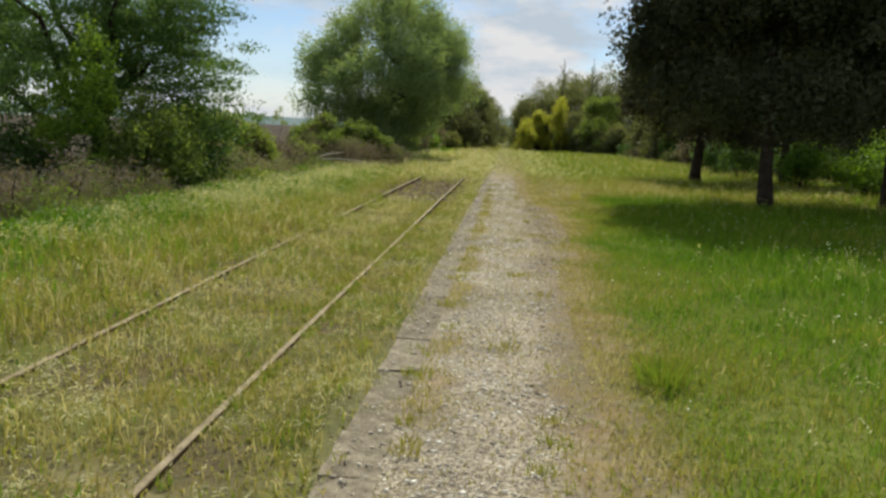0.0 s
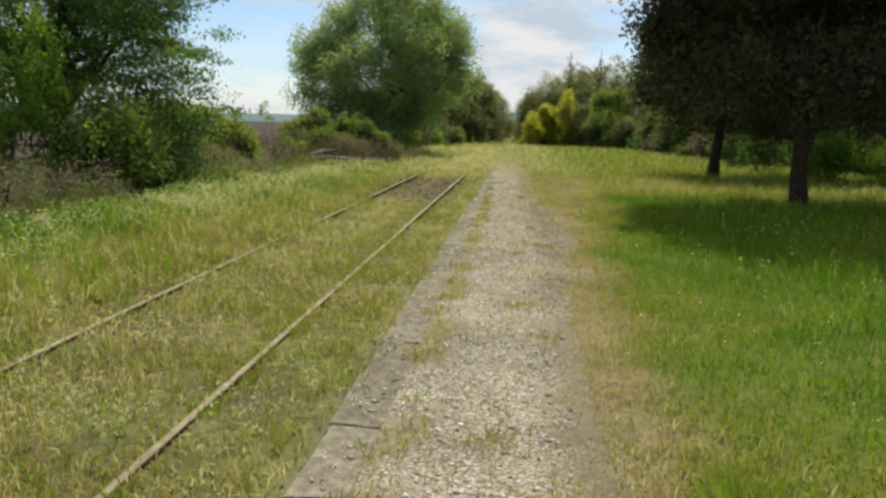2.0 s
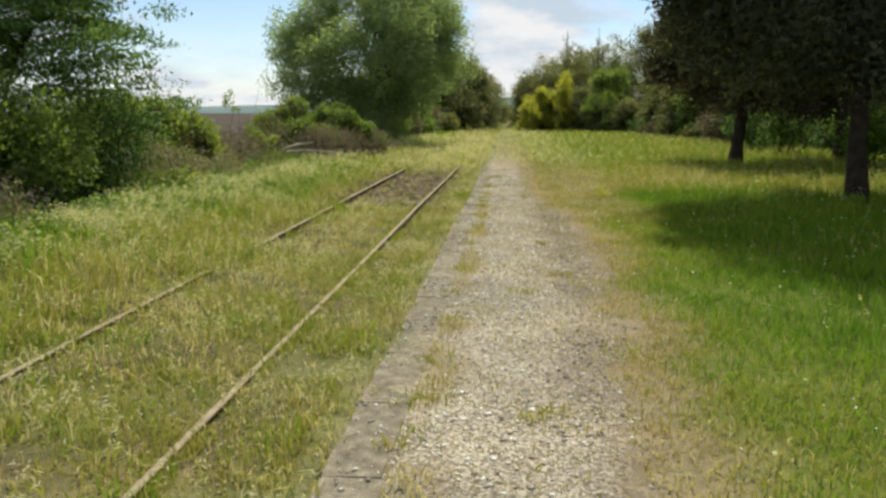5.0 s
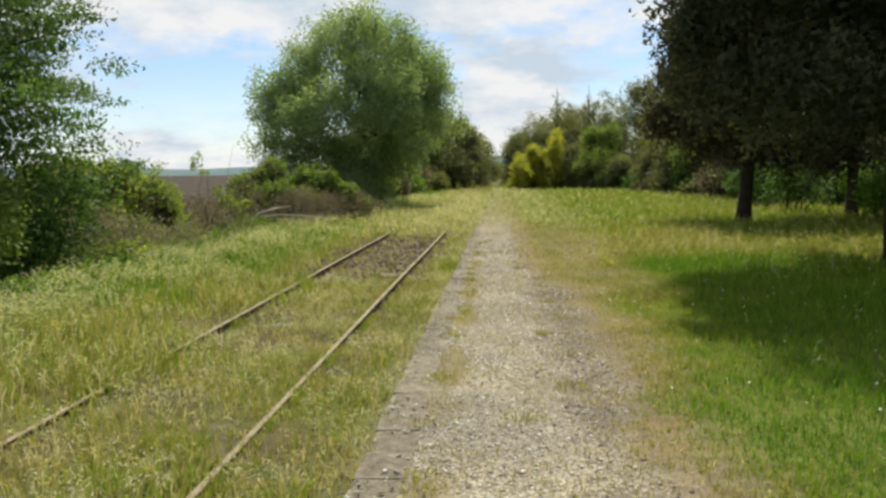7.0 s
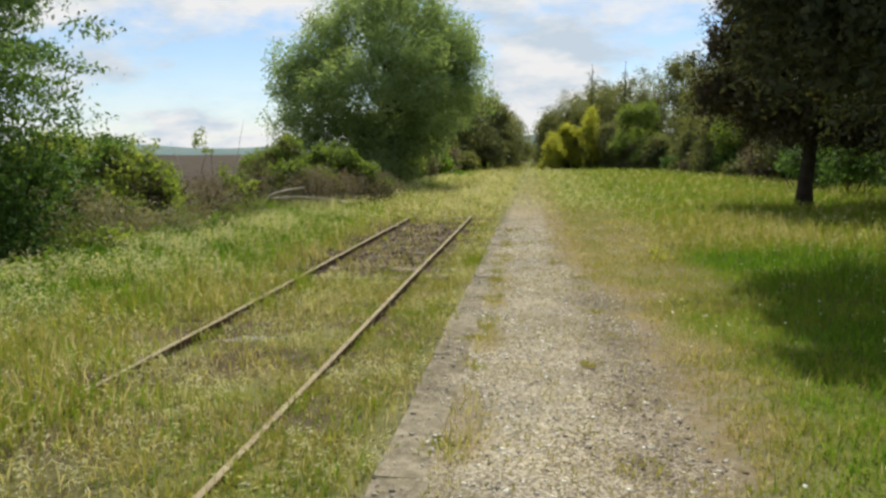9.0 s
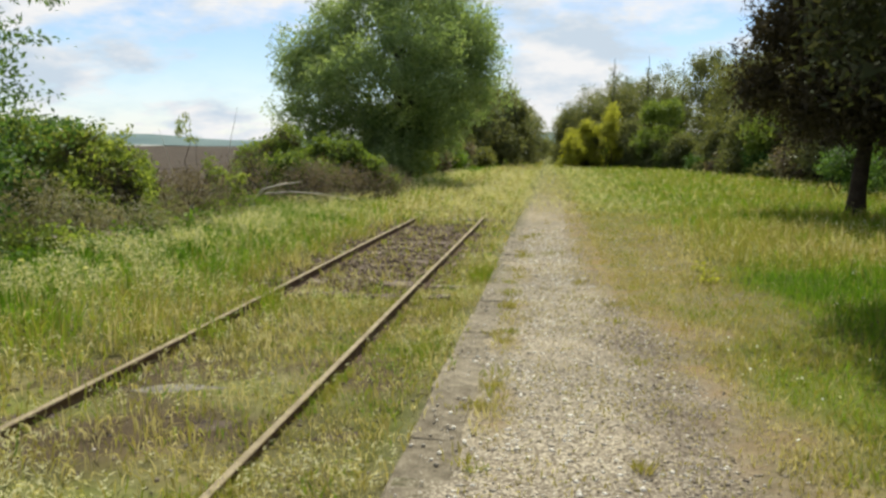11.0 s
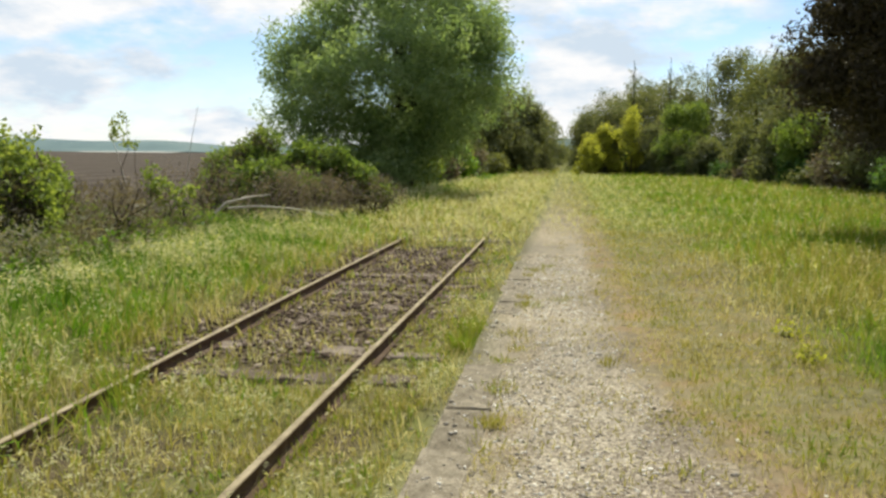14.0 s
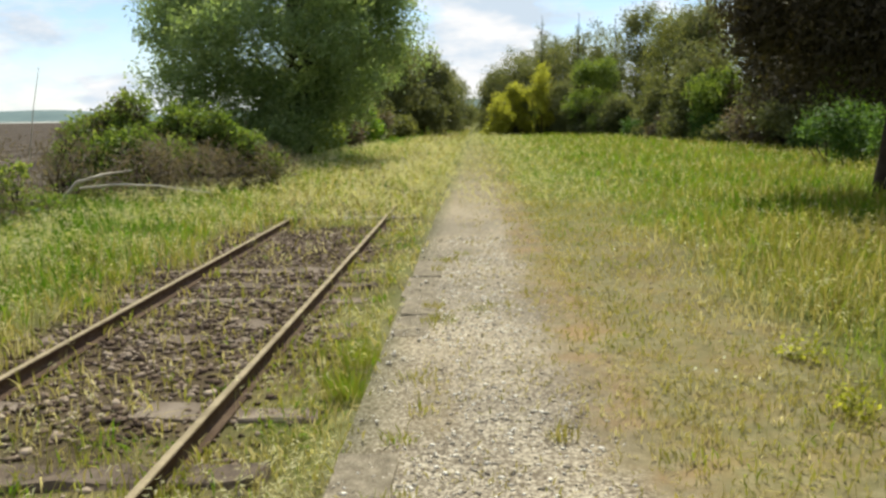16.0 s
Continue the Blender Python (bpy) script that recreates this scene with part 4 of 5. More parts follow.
for i, (x, y, h, w, kind) in enumerate([(-7.1, 23.3, 0.85, 0.7, 0), (-8.1, 23.2, 1.0, 0.8, 1), (-7.6, 24.3, 1.05, 0.8, 2), (-6.7, 24.6, 0.7, 0.6, 2), (-7.0, 25.7, 0.95, 0.7, 0), (-7.5, 26.8, 1.1, 0.8, 1), (-6.6, 26.9, 0.7, 0.6, 2), (-8.4, 27.4, 1.2, 0.8, 0),
                                      (-7.0, 28.2, 0.9, 0.7, 1), (-8.0, 28.8, 1.15, 0.8, 0), (-6.8, 29.4, 0.7, 0.6, 2), (-8.8, 30.2, 1.2, 0.8, 1), (-7.7, 30.6, 0.9, 0.7, 0), (-7.4, 32.4, 0.8, 0.7, 2), (-8.6, 32.6, 1.1, 0.8, 0), (-6.0, 33.0, 0.6, 0.6, 0), (-9.4, 24.2, 1.0, 0.8, 1), (-7.2, 21.9, 0.8, 0.7, 2),
                                      (-7.2, 12.6, 0.9, 0.7, 2), (-7.3, 14.2, 1.1, 0.8, 1), (-7.0, 15.8, 0.9, 0.7, 2), (-8.2, 13.4, 1.3, 0.9, 0), (-8.0, 15.4, 1.4, 0.8, 2)]):
    weed_thicket(x, y, 900 + i, h, w, M_BROWN, (M_GREYLEAF, M_BUSH, M_BUSH)[kind], ("thicket of brown stalks with grey-olive leaves", "thicket of brown stalks with olive leaves", "thicket of brown stalks with fresh green leaves")[kind])

branch = thing("dead_branch", (-6.9, 31.0, gz(-6.9, 31.0)), "bare arched grey branch lying in the weeds", "branch")
rng = R(9)
part_np("bough", mesh_np("bough", *tube([(-0.45, -0.2, -0.1), (-0.36, -0.15, 0.32), (-0.12, -0.05, 0.6), (0.25, 0.1, 0.72), (0.7, 0.35, 0.78)], [0.042, 0.038, 0.032, 0.026, 0.014], 7), M_DEADWOOD, True), branch)
part_np("side_bough", mesh_np("side_bough", *tube([(-0.1, 0.0, 0.5), (0.5, 0.1, 0.55), (1.2, 0.3, 0.5), (2.0, 0.5, 0.36)], [0.026, 0.022, 0.016, 0.01], 6), M_DEADWOOD, True), branch)
for i, (x, y, dx, h) in enumerate([(-8.5, 32.0, 0.45, 3.1), (-9.8, 32.5, -0.6, 2.9)]):
    st = thing("dry_stalk", put(x, y), "tall thin bare stalk above the bush", "stalk", "dry stalks")
    part_np("stalk", mesh_np("stalk", *tube([(0, 0, 0), (dx * 0.2, 0, h * 0.4), (dx * 0.6, 0, h * 0.75), (dx, 0, h)], [0.012, 0.010, 0.007, 0.004], 5), M_DEADWOOD, True), st)

# nettles and leafy weeds along the foot of the hedge
def carpet(name, seed, n, xs, ys, hmax, size, mat, label, keep=None):
    rng = R(seed)
    x, y = rng.uniform(*xs, n), rng.uniform(*ys, n)
    if keep is not None:
        k = keep(x, y)
        x, y = x[k], y[k]
    z = height(x, y) + hmax * rng.uniform(0, 1, len(x)) * (0.65 + 0.35 * wob(x, y, 0.8))
    V, F = leaf_quads(np.stack([x, y, z], -1), size, rng, 0.6)
    tagged(new(name, mesh_np(name, V, F, mat)), label, "weeds", kind="stuff")


carpet("nettle_patch", 51, 26000, (-9.5, -5.6), (6, 24), 0.42, 0.075, M_NETTLE, "green nettles and leafy weeds at the foot of the hedge", lambda x, y: x < -5.9 + 0.35 * wob(x, y, 1.5))
for i, (x, y, s) in enumerate([(-8.9, 27.2, 1.0), (-7.9, 27.6, 0.85), (-9.8, 30.2, 1.1), (-8.1, 29.0, 0.8), (-10.6, 27.6, 1.2)]):
    shrub("tall_weeds", put(x, y), 90 + i, "olive tall weeds and dry grass on the slope", [(0, 0, 0.55 * s, 0.9, 0.8, 0.6 * s), (0.5, 0.2, 0.8 * s, 0.6, 0.6, 0.5 * s)], M_GREYLEAF if i % 2 else M_WILLOW, 170, 28, 0.11, 0.10, "weeds", "tall weeds", 8, 0.2)
carpet("brown_weeds", 53, 16000, (-13, -6.4), (21, 44), 0.7, 0.09, M_BROWN, "brown dry stalks among the weeds of the slope", lambda x, y: wob(x, y, 2.2, 3) > -0.1)
carpet("bank_weeds", 52, 30000, (-13, -5.8), (22, 46), 0.55, 0.09, M_NETTLE, "low green weeds on the slope below the bank", lambda x, y: (x < -6.2 + 0.4 * wob(x, y, 1.5)) & ((np.abs(x + 6.7) > 0.9) | (np.abs(y - 30.6) > 0.7)))

# the large willow and the far hedge on the same side
def puffs(c, r, n, rng, size=(0.14, 0.27)):
    """Small masses over the whole skin of a crown, some standing out."""
    out = []
    for i in range(n):
        d = rng.normal(0, 1, 3)
        d /= np.linalg.norm(d)
        k, f = rng.uniform(0.55, 0.98), rng.uniform(*size)
        out.append((c[0] + d[0] * r[0] * k, c[1] + d[1] * r[1] * k, c[2] + d[2] * r[2] * k, r[0] * f, r[1] * f, r[2] * f * 0.85))
    return out


WILLOW = puffs((-0.2, 0, 5.0), (4.4, 4.2, 4.1), 85, R(12)) + [(-4.5, 0, 3.3, 0.8, 1.0, 0.7), (-4.0, 0, 4.7, 1.0, 1.2, 0.9), (-2.4, 0, 7.0, 1.3, 1.4, 1.1), (0.3, 0, 8.6, 1.2, 1.3, 1.0), (2.2, 0, 7.7, 1.2, 1.3, 0.9), (3.6, 0, 6.6, 0.9, 1.1, 0.9), (3.3, 0, 5.3, 1.1, 1.1, 1.2), (2.4, 0, 6.4, 1.5, 1.3, 1.2),
     (-3.2, -0.6, 2.6, 1.2, 1.2, 1.2), (-2.0, -1.0, 1.3, 1.3, 1.2, 1.2), (-0.6, -1.2, 1.0, 1.3, 1.2, 1.0), (0.8, -1.0, 1.3, 1.2, 1.2, 1.2), (1.6, -0.8, 2.8, 1.2, 1.3, 1.2), (-1.4, -1.4, 3.6, 1.4, 1.2, 1.3), (2.6, -0.2, 3.9, 1.1, 1.2, 0.9)]
tree("willow_tree", put(-6.8, 47.0), 41, "large round willow with several stems and grey-green leaves", WILLOW,
     M_WILLOW, 2600, 50, 0.22, 0.125, 0.3, 6, 12, limb_r=0.2, stems=4, slim=0.55, shell=0.3, core=0.02, rag=0.26)
k = 0
for x, y, h, w in [(-7.5, 58, 4.2, 2.2), (-9.5, 66, 5.6, 3.0), (-8.4, 74, 6.0, 3.0), (-9.6, 82, 6.6, 3.4), (-6.6, 84, 6.6, 3.0), (-4.6, 88, 6.5, 2.6), (-8.5, 98, 7.4, 4.0), (-4.4, 102, 6.4, 3.0), (-5.5, 122, 6.5, 3.6), (-4.0, 140, 6.0, 3.4)]:
    k += 1
    tree("hedge_tree", put(x, y), 200 + k, "dark dense hedgerow tree beside the far track", lobes_tall(h, w * 1.05, 18, R(200 + k)),
         M_WOODDARK, 300, 34, 0.30, 0.27, 0.16, h * 0.7, 5, group="hedgerow trees", core=0.10, rag=0.25)
for x, y in [(-3.4, 150.0), (-0.8, 154.0), (1.8, 150.0)]:
    k += 1
    shrub("end_shrub", put(x, y), 200 + k, "low dark shrub closing the far end of the track", lobes_round((0, 0, 1.4), (1.9, 1.6, 1.4), 8, R(200 + k)), M_WOODDARK, 110, 26, 0.3, 0.4, group="far shrubs", stems=4)
for x, y, h, m in [(-6.6, 51.5, 1.6, M_VINE), (-6.0, 55.0, 1.8, M_BROWN), (-6.3, 62, 2.0, M_SHRUB), (-6.0, 68, 1.6, M_BROWN), (-5.4, 76, 1.8, M_WOOD)]:
    k += 1
    shrub("bank_shrub", put(x, y), 200 + k, "low mixed shrub at the edge of the far hedge", lobes_round((0, 0, h * 0.5), (1.0, 1.2, h * 0.5), 6, R(200 + k)), m, 90, 26, 0.2, 0.2, group="hedge shrubs", stems=4)

# ---------------------------------------------------------------- right side: evergreens and wood
# lobes at x 3.6, 1.6, 3.4 are added, mostly out of view, to enlarge the shadow
tree("evergreen_tree", put(6.25, 20.8), 301, "tall dark evergreen with a bare trunk foot and dense crown",
     lobes_round((0.1, 0, 6.2), (4.0, 4.2, 4.2), 26, R(31), (0.34, 0.5)) + [(-2.2, 0, 3.0, 1.5, 1.8, 1.2), (0, -2, 2.7, 2.0, 1.7, 1.0), (2.4, 0, 2.7, 2.0, 1.8, 1.1), (0, 1.5, 2.7, 2.2, 1.8, 1.0), (-2.9, 0, 4.4, 1.1, 1.3, 1.0), (0, 0, 10.2, 1.5, 1.5, 1.4), (3.6, -1.0, 4.4, 2.2, 2.0, 1.6), (1.6, -3.2, 4.3, 1.8, 1.4, 1.3), (3.4, -2.6, 6.0, 1.8, 1.6, 1.6), (-3.4, 0, 5.6, 0.6, 0.8, 0.35), (-3.6, -0.5, 7.0, 0.55, 0.7, 0.3), (-2.9, 0.4, 8.4, 0.6, 0.8, 0.4), (-3.2, -0.3, 3.7, 0.6, 0.8, 0.35), (-2.1, 0, 9.6, 0.6, 0.7, 0.5)],
     M_DARKLEAF, 3000, 50, 0.18, 0.105, 0.175, 9.5, 12, group="evergreens", shell=0.55, low=0.72, lean=(-0.4, 0), slim=0.55, core=0.24, rag=0.16)
tree("evergreen_tree", put(6.75, 31.3), 302, "dark evergreen with a reddish tinge at the meadow's edge",
     lobes_round((0.7, 0, 5.4), (2.9, 2.9, 3.8), 30, R(32), (0.32, 0.46)) + [(-2.2, 0, 2.9, 0.8, 1.0, 0.8), (-1.9, 0, 4.2, 0.9, 1.1, 0.8), (-1.6, 0, 5.6, 0.9, 1.0, 0.9)] + [(-0.9, 0, 2.4, 1.2, 1.4, 1.0), (1.2, -0.5, 2.1, 1.6, 1.5, 0.9), (2.6, 0, 2.0, 1.5, 1.5, 0.9), (-1.2, 0, 4.2, 1.0, 1.1, 1.0), (0, -1.4, 2.5, 1.6, 1.3, 0.9)],
     M_REDLEAF, 2500, 48, 0.19, 0.10, 0.20, 6.5, 10, group="evergreens", shell=0.55, low=0.6, lean=(0.45, 0), slim=0.5, core=0.22, rag=0.16)
tree("evergreen_tree", put(9.8, 22.5), 303, "dark evergreen behind the first one",
     lobes_round((0, 0, 5.4), (3.2, 3.2, 3.8), 16, R(33), (0.36, 0.5)), M_DARKLEAF, 700, 40, 0.26, 0.17, 0.18, 7.5, 8, group="evergreens", shell=0.45, low=0.6, slim=0.6, core=0.14)
tree("evergreen_tree", put(10.6, 33.5), 304, "dark evergreen behind the first one",
     lobes_round((0, 0, 5.0), (3.2, 3.2, 3.8), 16, R(34), (0.36, 0.5)), M_DARKLEAF, 420, 34, 0.3, 0.2, 0.18, 7.5, 8, group="evergreens", shell=0.45, low=0.6, slim=0.6, core=0.14)
# three leaf colours by turns imitate light spots among the shaded shrubs
for i, (x, y, h) in enumerate([(11.0, 27.0, 1.9), (12.5, 29.5, 2.2), (10.0, 29.8, 1.6), (13.5, 25.5, 2.0), (9.6, 36.0, 1.8), (12.4, 36.5, 2.0), (9.2, 39.5, 1.8), (11.2, 42.0, 1.9), (14.2, 33.0, 2.2)]):
    shrub("bright_shrub", put(x, y), 320 + i, "green shrub under the trees, leaf tone standing in for sun spots", lobes_round((0, 0, h * 0.5), (1.2, 1.2, h * 0.5), 7, R(320 + i)), (M_SHRUB, M_ASHLEAF, M_NETTLE)[(i + (i > 5)) % 3], 120, 30, 0.15, 0.11, group="shrubs under the trees", stems=6)
# the wood's edge runs from the meadow's corner to the far end of the track
wood = [(12.0, 82.5, 9.6, 2.0, 1), (10.9, 67.0, 7.4, 1.5, 0), (12.6, 65.0, 7.6, 1.7, 1), (11.4, 61.0, 4.2, 1.6, 1), (14.0, 70.0, 8.2, 2.6, 1), (15.6, 60.0, 9.0, 3.0, 1), (17.5, 54.0, 9.5, 3.4, 1),
        (14.5, 80.0, 8.6, 3.0, 1), (8.8, 85.0, 7.6, 2.6, 1), (6.0, 86.0, 7.2, 2.4, 1), (10.5, 90.0, 8.4, 3.2, 1), (3.6, 88.0, 6.2, 2.0, 1), (7.0, 94.0, 8.0, 3.2, 1), (1.9, 92.0, 5.2, 1.8, 1), (5.0, 106.0, 7.6, 3.4, 1),
        (2.4, 110.0, 5.6, 2.4, 1), (3.6, 130.0, 6.2, 3.2, 1), (19.5, 44.0, 9.5, 3.6, 1), (21.0, 36.0, 9.0, 3.6, 1), (17.5, 30.0, 8.5, 3.4, 1), (18.0, 22.0, 9.0, 3.6, 1), (15.8, 38.5, 8.0, 3.0, 1)]
for i, (x, y, h, w, dark) in enumerate(wood):
    tree("woodland_tree", put(x, y), 400 + i, "dark dense tree at the wood's edge" if dark else "airy mid-green tree at the wood's edge", lobes_tall(h, w * 1.1, 34 if dark else 26, R(400 + i)),
         M_WOODDARK if dark else M_WOOD, 330 if dark else 190, 38, 0.30, 0.19 if dark else 0.16, 0.10, h * 0.6, 5, group="woodland trees", core=0.08 if dark else 0.02, rag=0.28 if dark else 0.42)
for i, (x, y, h, w) in enumerate([(13.8, 51.5, 12.0, 3.4), (16.8, 46.5, 12.0, 3.6), (14.6, 57.0, 9.0, 2.8)]):
    tree("evergreen_tree", put(x, y), 430 + i, "tall dark reddish evergreen at the wood's edge", lobes_tall(h, w * 1.05, 40, R(430 + i)), M_REDLEAF, 800, 42, 0.28, 0.155, 0.16, h * 0.7, 6, group="evergreens", slim=0.6, core=0.10, rag=0.22)
for i, (x, y, h) in enumerate([(1.5, 78.6, 2.7), (2.6, 80.0, 3.6), (4.4, 79.0, 5.0)]):
    q = R(440 + i)
    up = np.linspace(0.12, 0.93, 13)
    ragged = [(q.normal(0, 0.62 * (1.15 - u)), q.normal(0, 0.5), h * u, q.uniform(0.3, 0.55) * (1.25 - 0.6 * u), 0.4, q.uniform(0.22, 0.42)) for u in up]
    shrub("yellow_shrub", put(x, y), 440 + i, "ragged yellow-green shrub at the wood's edge", ragged, M_YELLOW, 170, 30, 0.2, 0.15, group="wood edge shrubs", stems=7, stem_r=0.04, core=0.08)
for i, (x, y, h, w, m) in enumerate([(3.0, 80.5, 3.4, 1.1, M_WOODDARK), (5.9, 79.0, 3.6, 1.2, M_WOODDARK), (8.0, 76.5, 4.9, 1.8, M_BUSH), (9.6, 73.0, 2.4, 1.4, M_WOODDARK), (10.4, 67.0, 2.6, 1.4, M_WOODDARK),
                                   (11.6, 58.5, 3.6, 1.4, M_BUSH), (10.9, 62.5, 3.0, 1.2, M_WOOD), (12.5, 55.0, 2.4, 1.3, M_WOODDARK), (13.0, 48.0, 2.9, 1.2, M_BUSH), (14.8, 45.5, 2.8, 1.4, M_WOODDARK), (6.9, 77.0, 2.4, 1.2, M_WOODDARK)]):
    shrub("edge_shrub", put(x, y), 450 + i, "green shrub at the wood's edge", lobes_tall(h, w * 1.1, 16, R(450 + i)), m, 260, 30, 0.2, 0.16, group="wood edge shrubs", stems=5, core=0.1)
under = [(2.6, 82), (4.8, 81), (6.8, 79.5), (8.6, 77.5), (9.6, 74), (10.2, 70.5), (10.4, 67), (10.6, 64), (10.8, 61), (11.2, 58), (11.6, 55.5), (12.0, 53), (12.4, 50.4), (12.9, 48.6), (13.4, 46.6), (14.6, 44.8), (15.4, 42.6), (13.4, 40.8), (14.8, 36.6), (15.8, 31), (15.4, 27), (15.6, 22.5)]
for i, (x, y) in enumerate(under):
    hh = 1.5 + 0.5 * math.sin(i * 2.3)
    shrub("undergrowth_shrub", put(x, y), 520 + i, "low dusky undergrowth below the trees", lobes_round((0, 0, hh * 0.45), (1.6, 1.5, hh * 0.55), 7, R(520 + i)), (M_WOODDARK, M_ASHLEAF, M_WOODDARK, M_BROWN)[i % 4], 130, 30, 0.2, 0.18, group="undergrowth", stems=4, core=0.1)
# bare tops of thin young trees above the wood
for i, (x, y, h) in enumerate([(4.9, 84.0, 9.0), (7.8, 84.5, 9.2), (10.4, 83.0, 8.6)]):
    tree("thin_tree", put(x, y), 480 + i, "thin half-bare young tree above the wood", [(0, 0, h * 0.5, 0.8, 0.8, h * 0.2), (0.1, 0, h * 0.74, 0.5, 0.5, h * 0.13), (0, 0, h * 0.9, 0.22, 0.22, 0.7), (0.5, 0, h * 0.8, 0.3, 0.3, 0.3), (-0.5, 0, h * 0.76, 0.3, 0.3, 0.3)], M_WOODDARK, 60, 14, 0.16, 0.2, 0.08, h, 4, group="thin trees")

# ---------------------------------------------------------------- grass, seed heads, flowers, small plants
blade_field("grass_left", 1, 0.4, -13, -0.8, -1, 110, d_left, h_left, dry_left, 0.0092, bend=1.2, straw=lambda x, y: 0.06 + 0.22 * step(-4.7, -3.5, x), edge=lambda x, y: x < -0.73 + 0.05 * wob(x, y, 0.3), label= "dry olive and straw grass over the track and bank")
# less straw beyond x 1.6 also deepens the evergreen's shade by colour
blade_field("grass_right", 2, 0.4, -0.6, 17, -1, 110, d_right, h_right, dry_right, 0.0085, straw=lambda x, y: 0.10 - 0.07 * step(1.6, 2.4, x) * (1 - step(20, 23, y)), bend=1.15, edge=lambda x, y: x > -0.51, label= "fresh green meadow grass, drier along the path")

blade_field("rail_grass", 5, 0.1, -3.4, -1.3, 2, 30, lambda x, y: 3800 * thin(x, y) * np.minimum(np.exp(-((np.abs(x - GAUGE_L) - 0.07) / 0.045) ** 2) + np.exp(-((np.abs(x - GAUGE_R) - 0.07) / 0.045) ** 2), 1) * (1 - 0.75 * bare_bed(x, y)) * np.clip(0.15 + 1.5 * wob(x * 0.5, y, 0.8, 3) + 0.6 * wob(x, y, 0.25, 1), 0, 1),
            lambda x, y: 0.085 + 0.03 * wob(x, y, 0.5, 2) + 0.04 * step(8.5, 10.5, y) * (1 - step(17, 19, y)) * (x < -2.4), lambda x, y: 0.40 + 0.2 * wob(x, y, 0.4, 7), 0.0085, bend=0.9, straw=0.2, edge=lambda x, y: np.minimum(np.abs(x - GAUGE_L), np.abs(x - GAUGE_R)) > 0.028, label="grass tufts crowding against the rails")
blade_field("straw_litter", 3, 0.4, -5.6, -0.8, 1, 45, lambda x, y: 620 * thin(x, y) * (1 - 0.5 * bare_bed(x, y)) * (1 - 0.5 * step(14.9, 15.6, y) * (1 - step(17.0, 17.8, y))) * step(-5.6, -4.2, x) * np.clip(0.5 + 0.7 * wob(x, y, 0.8, 8), 0.1, 1), lambda x, y: (0.16 + 0.05 * wob(x, y, 0.6, 5)) * (1 - 0.5 * np.exp(-((x + 1.42) / 0.3) ** 2)), lambda x, y: 0.66 + 0.22 * wob(x, y, 0.5, 6), 0.010, bend=1.55, edge=lambda x, y: x < -0.79, label="dead straw lying in the grass of the track")
blade_field("path_litter", 4, 0.4, -0.8, 2.6, 1, 40, lambda x, y: 650 * thin(x, y) * (0.25 * gravel_mask(x, y) + dry_mask(x, y)) * np.clip(0.5 + 0.7 * wob(x, y, 0.7, 6), 0.1, 1), lambda x, y: 0.05 + 0 * x, lambda x, y: 0.66 + 0 * x, 0.007, bend=1.5, edge=lambda x, y: x > -0.5, label="short dead straw on the trodden strip")


def seed_heads(name, seed, n, xs, ys, h, label, keep):
    """Thin stems, each with a loose pale spray of four spikelets."""
    rng = R(seed)
    x, y = rng.uniform(*xs, n), ys[0] + (ys[1] - ys[0]) * rng.uniform(0, 1, n) ** 1.3
    k = keep(x, y) > rng.uniform(0, 1, n)
    x, y = x[k], y[k]
    n = len(x)
    z = height(x, y)
    s = (near_distance(x, y) / 3.5) ** 0.75
    hh = h * rng.uniform(0.55, 1.3, n) * (1 + 0.25 * wob(x, y, 0.7, 3))
    a = rng.uniform(0, 6.28, n)
    lx, ly = np.cos(a) * 0.34 * hh, np.sin(a) * 0.34 * hh
    c0, c1 = np.stack([x, y, z], -1), np.stack([x + lx, y + ly, z + hh], -1)
    side = np.stack([-np.sin(a + 0.7), np.cos(a + 0.7), np.zeros(n)], -1)
    rows = [c0, c1, c0 * 0.4 + c1 * 0.6 + side * 0.0016 * s[:, None]]
    for j in range(4):
        g = a + rng.normal(0, 0.9, n)
        L = 0.052 * s ** 0.45 * rng.uniform(0.6, 1.3, n)
        d = np.stack([np.cos(g), np.sin(g), rng.uniform(-0.7, 0.5, n)], -1) * L[:, None]
        w = np.stack([-np.sin(g + 0.5), np.cos(g + 0.5), rng.normal(0, 0.4, n)], -1) * (0.0050 * s ** 0.68)[:, None]
        p = c0 + (c1 - c0) * (1.0 - 0.09 * j * rng.uniform(0.6, 1.4, n))[:, None]
        rows += [p + d, p + d * 0.35 + w, p + d * 0.35 - w]
    V = np.stack(rows, 1).reshape(-1, 3)
    tagged(new(name, mesh_np(name, V, np.arange(n * 15).reshape(-1, 3), M_SEED)), label, "grass", kind="stuff")


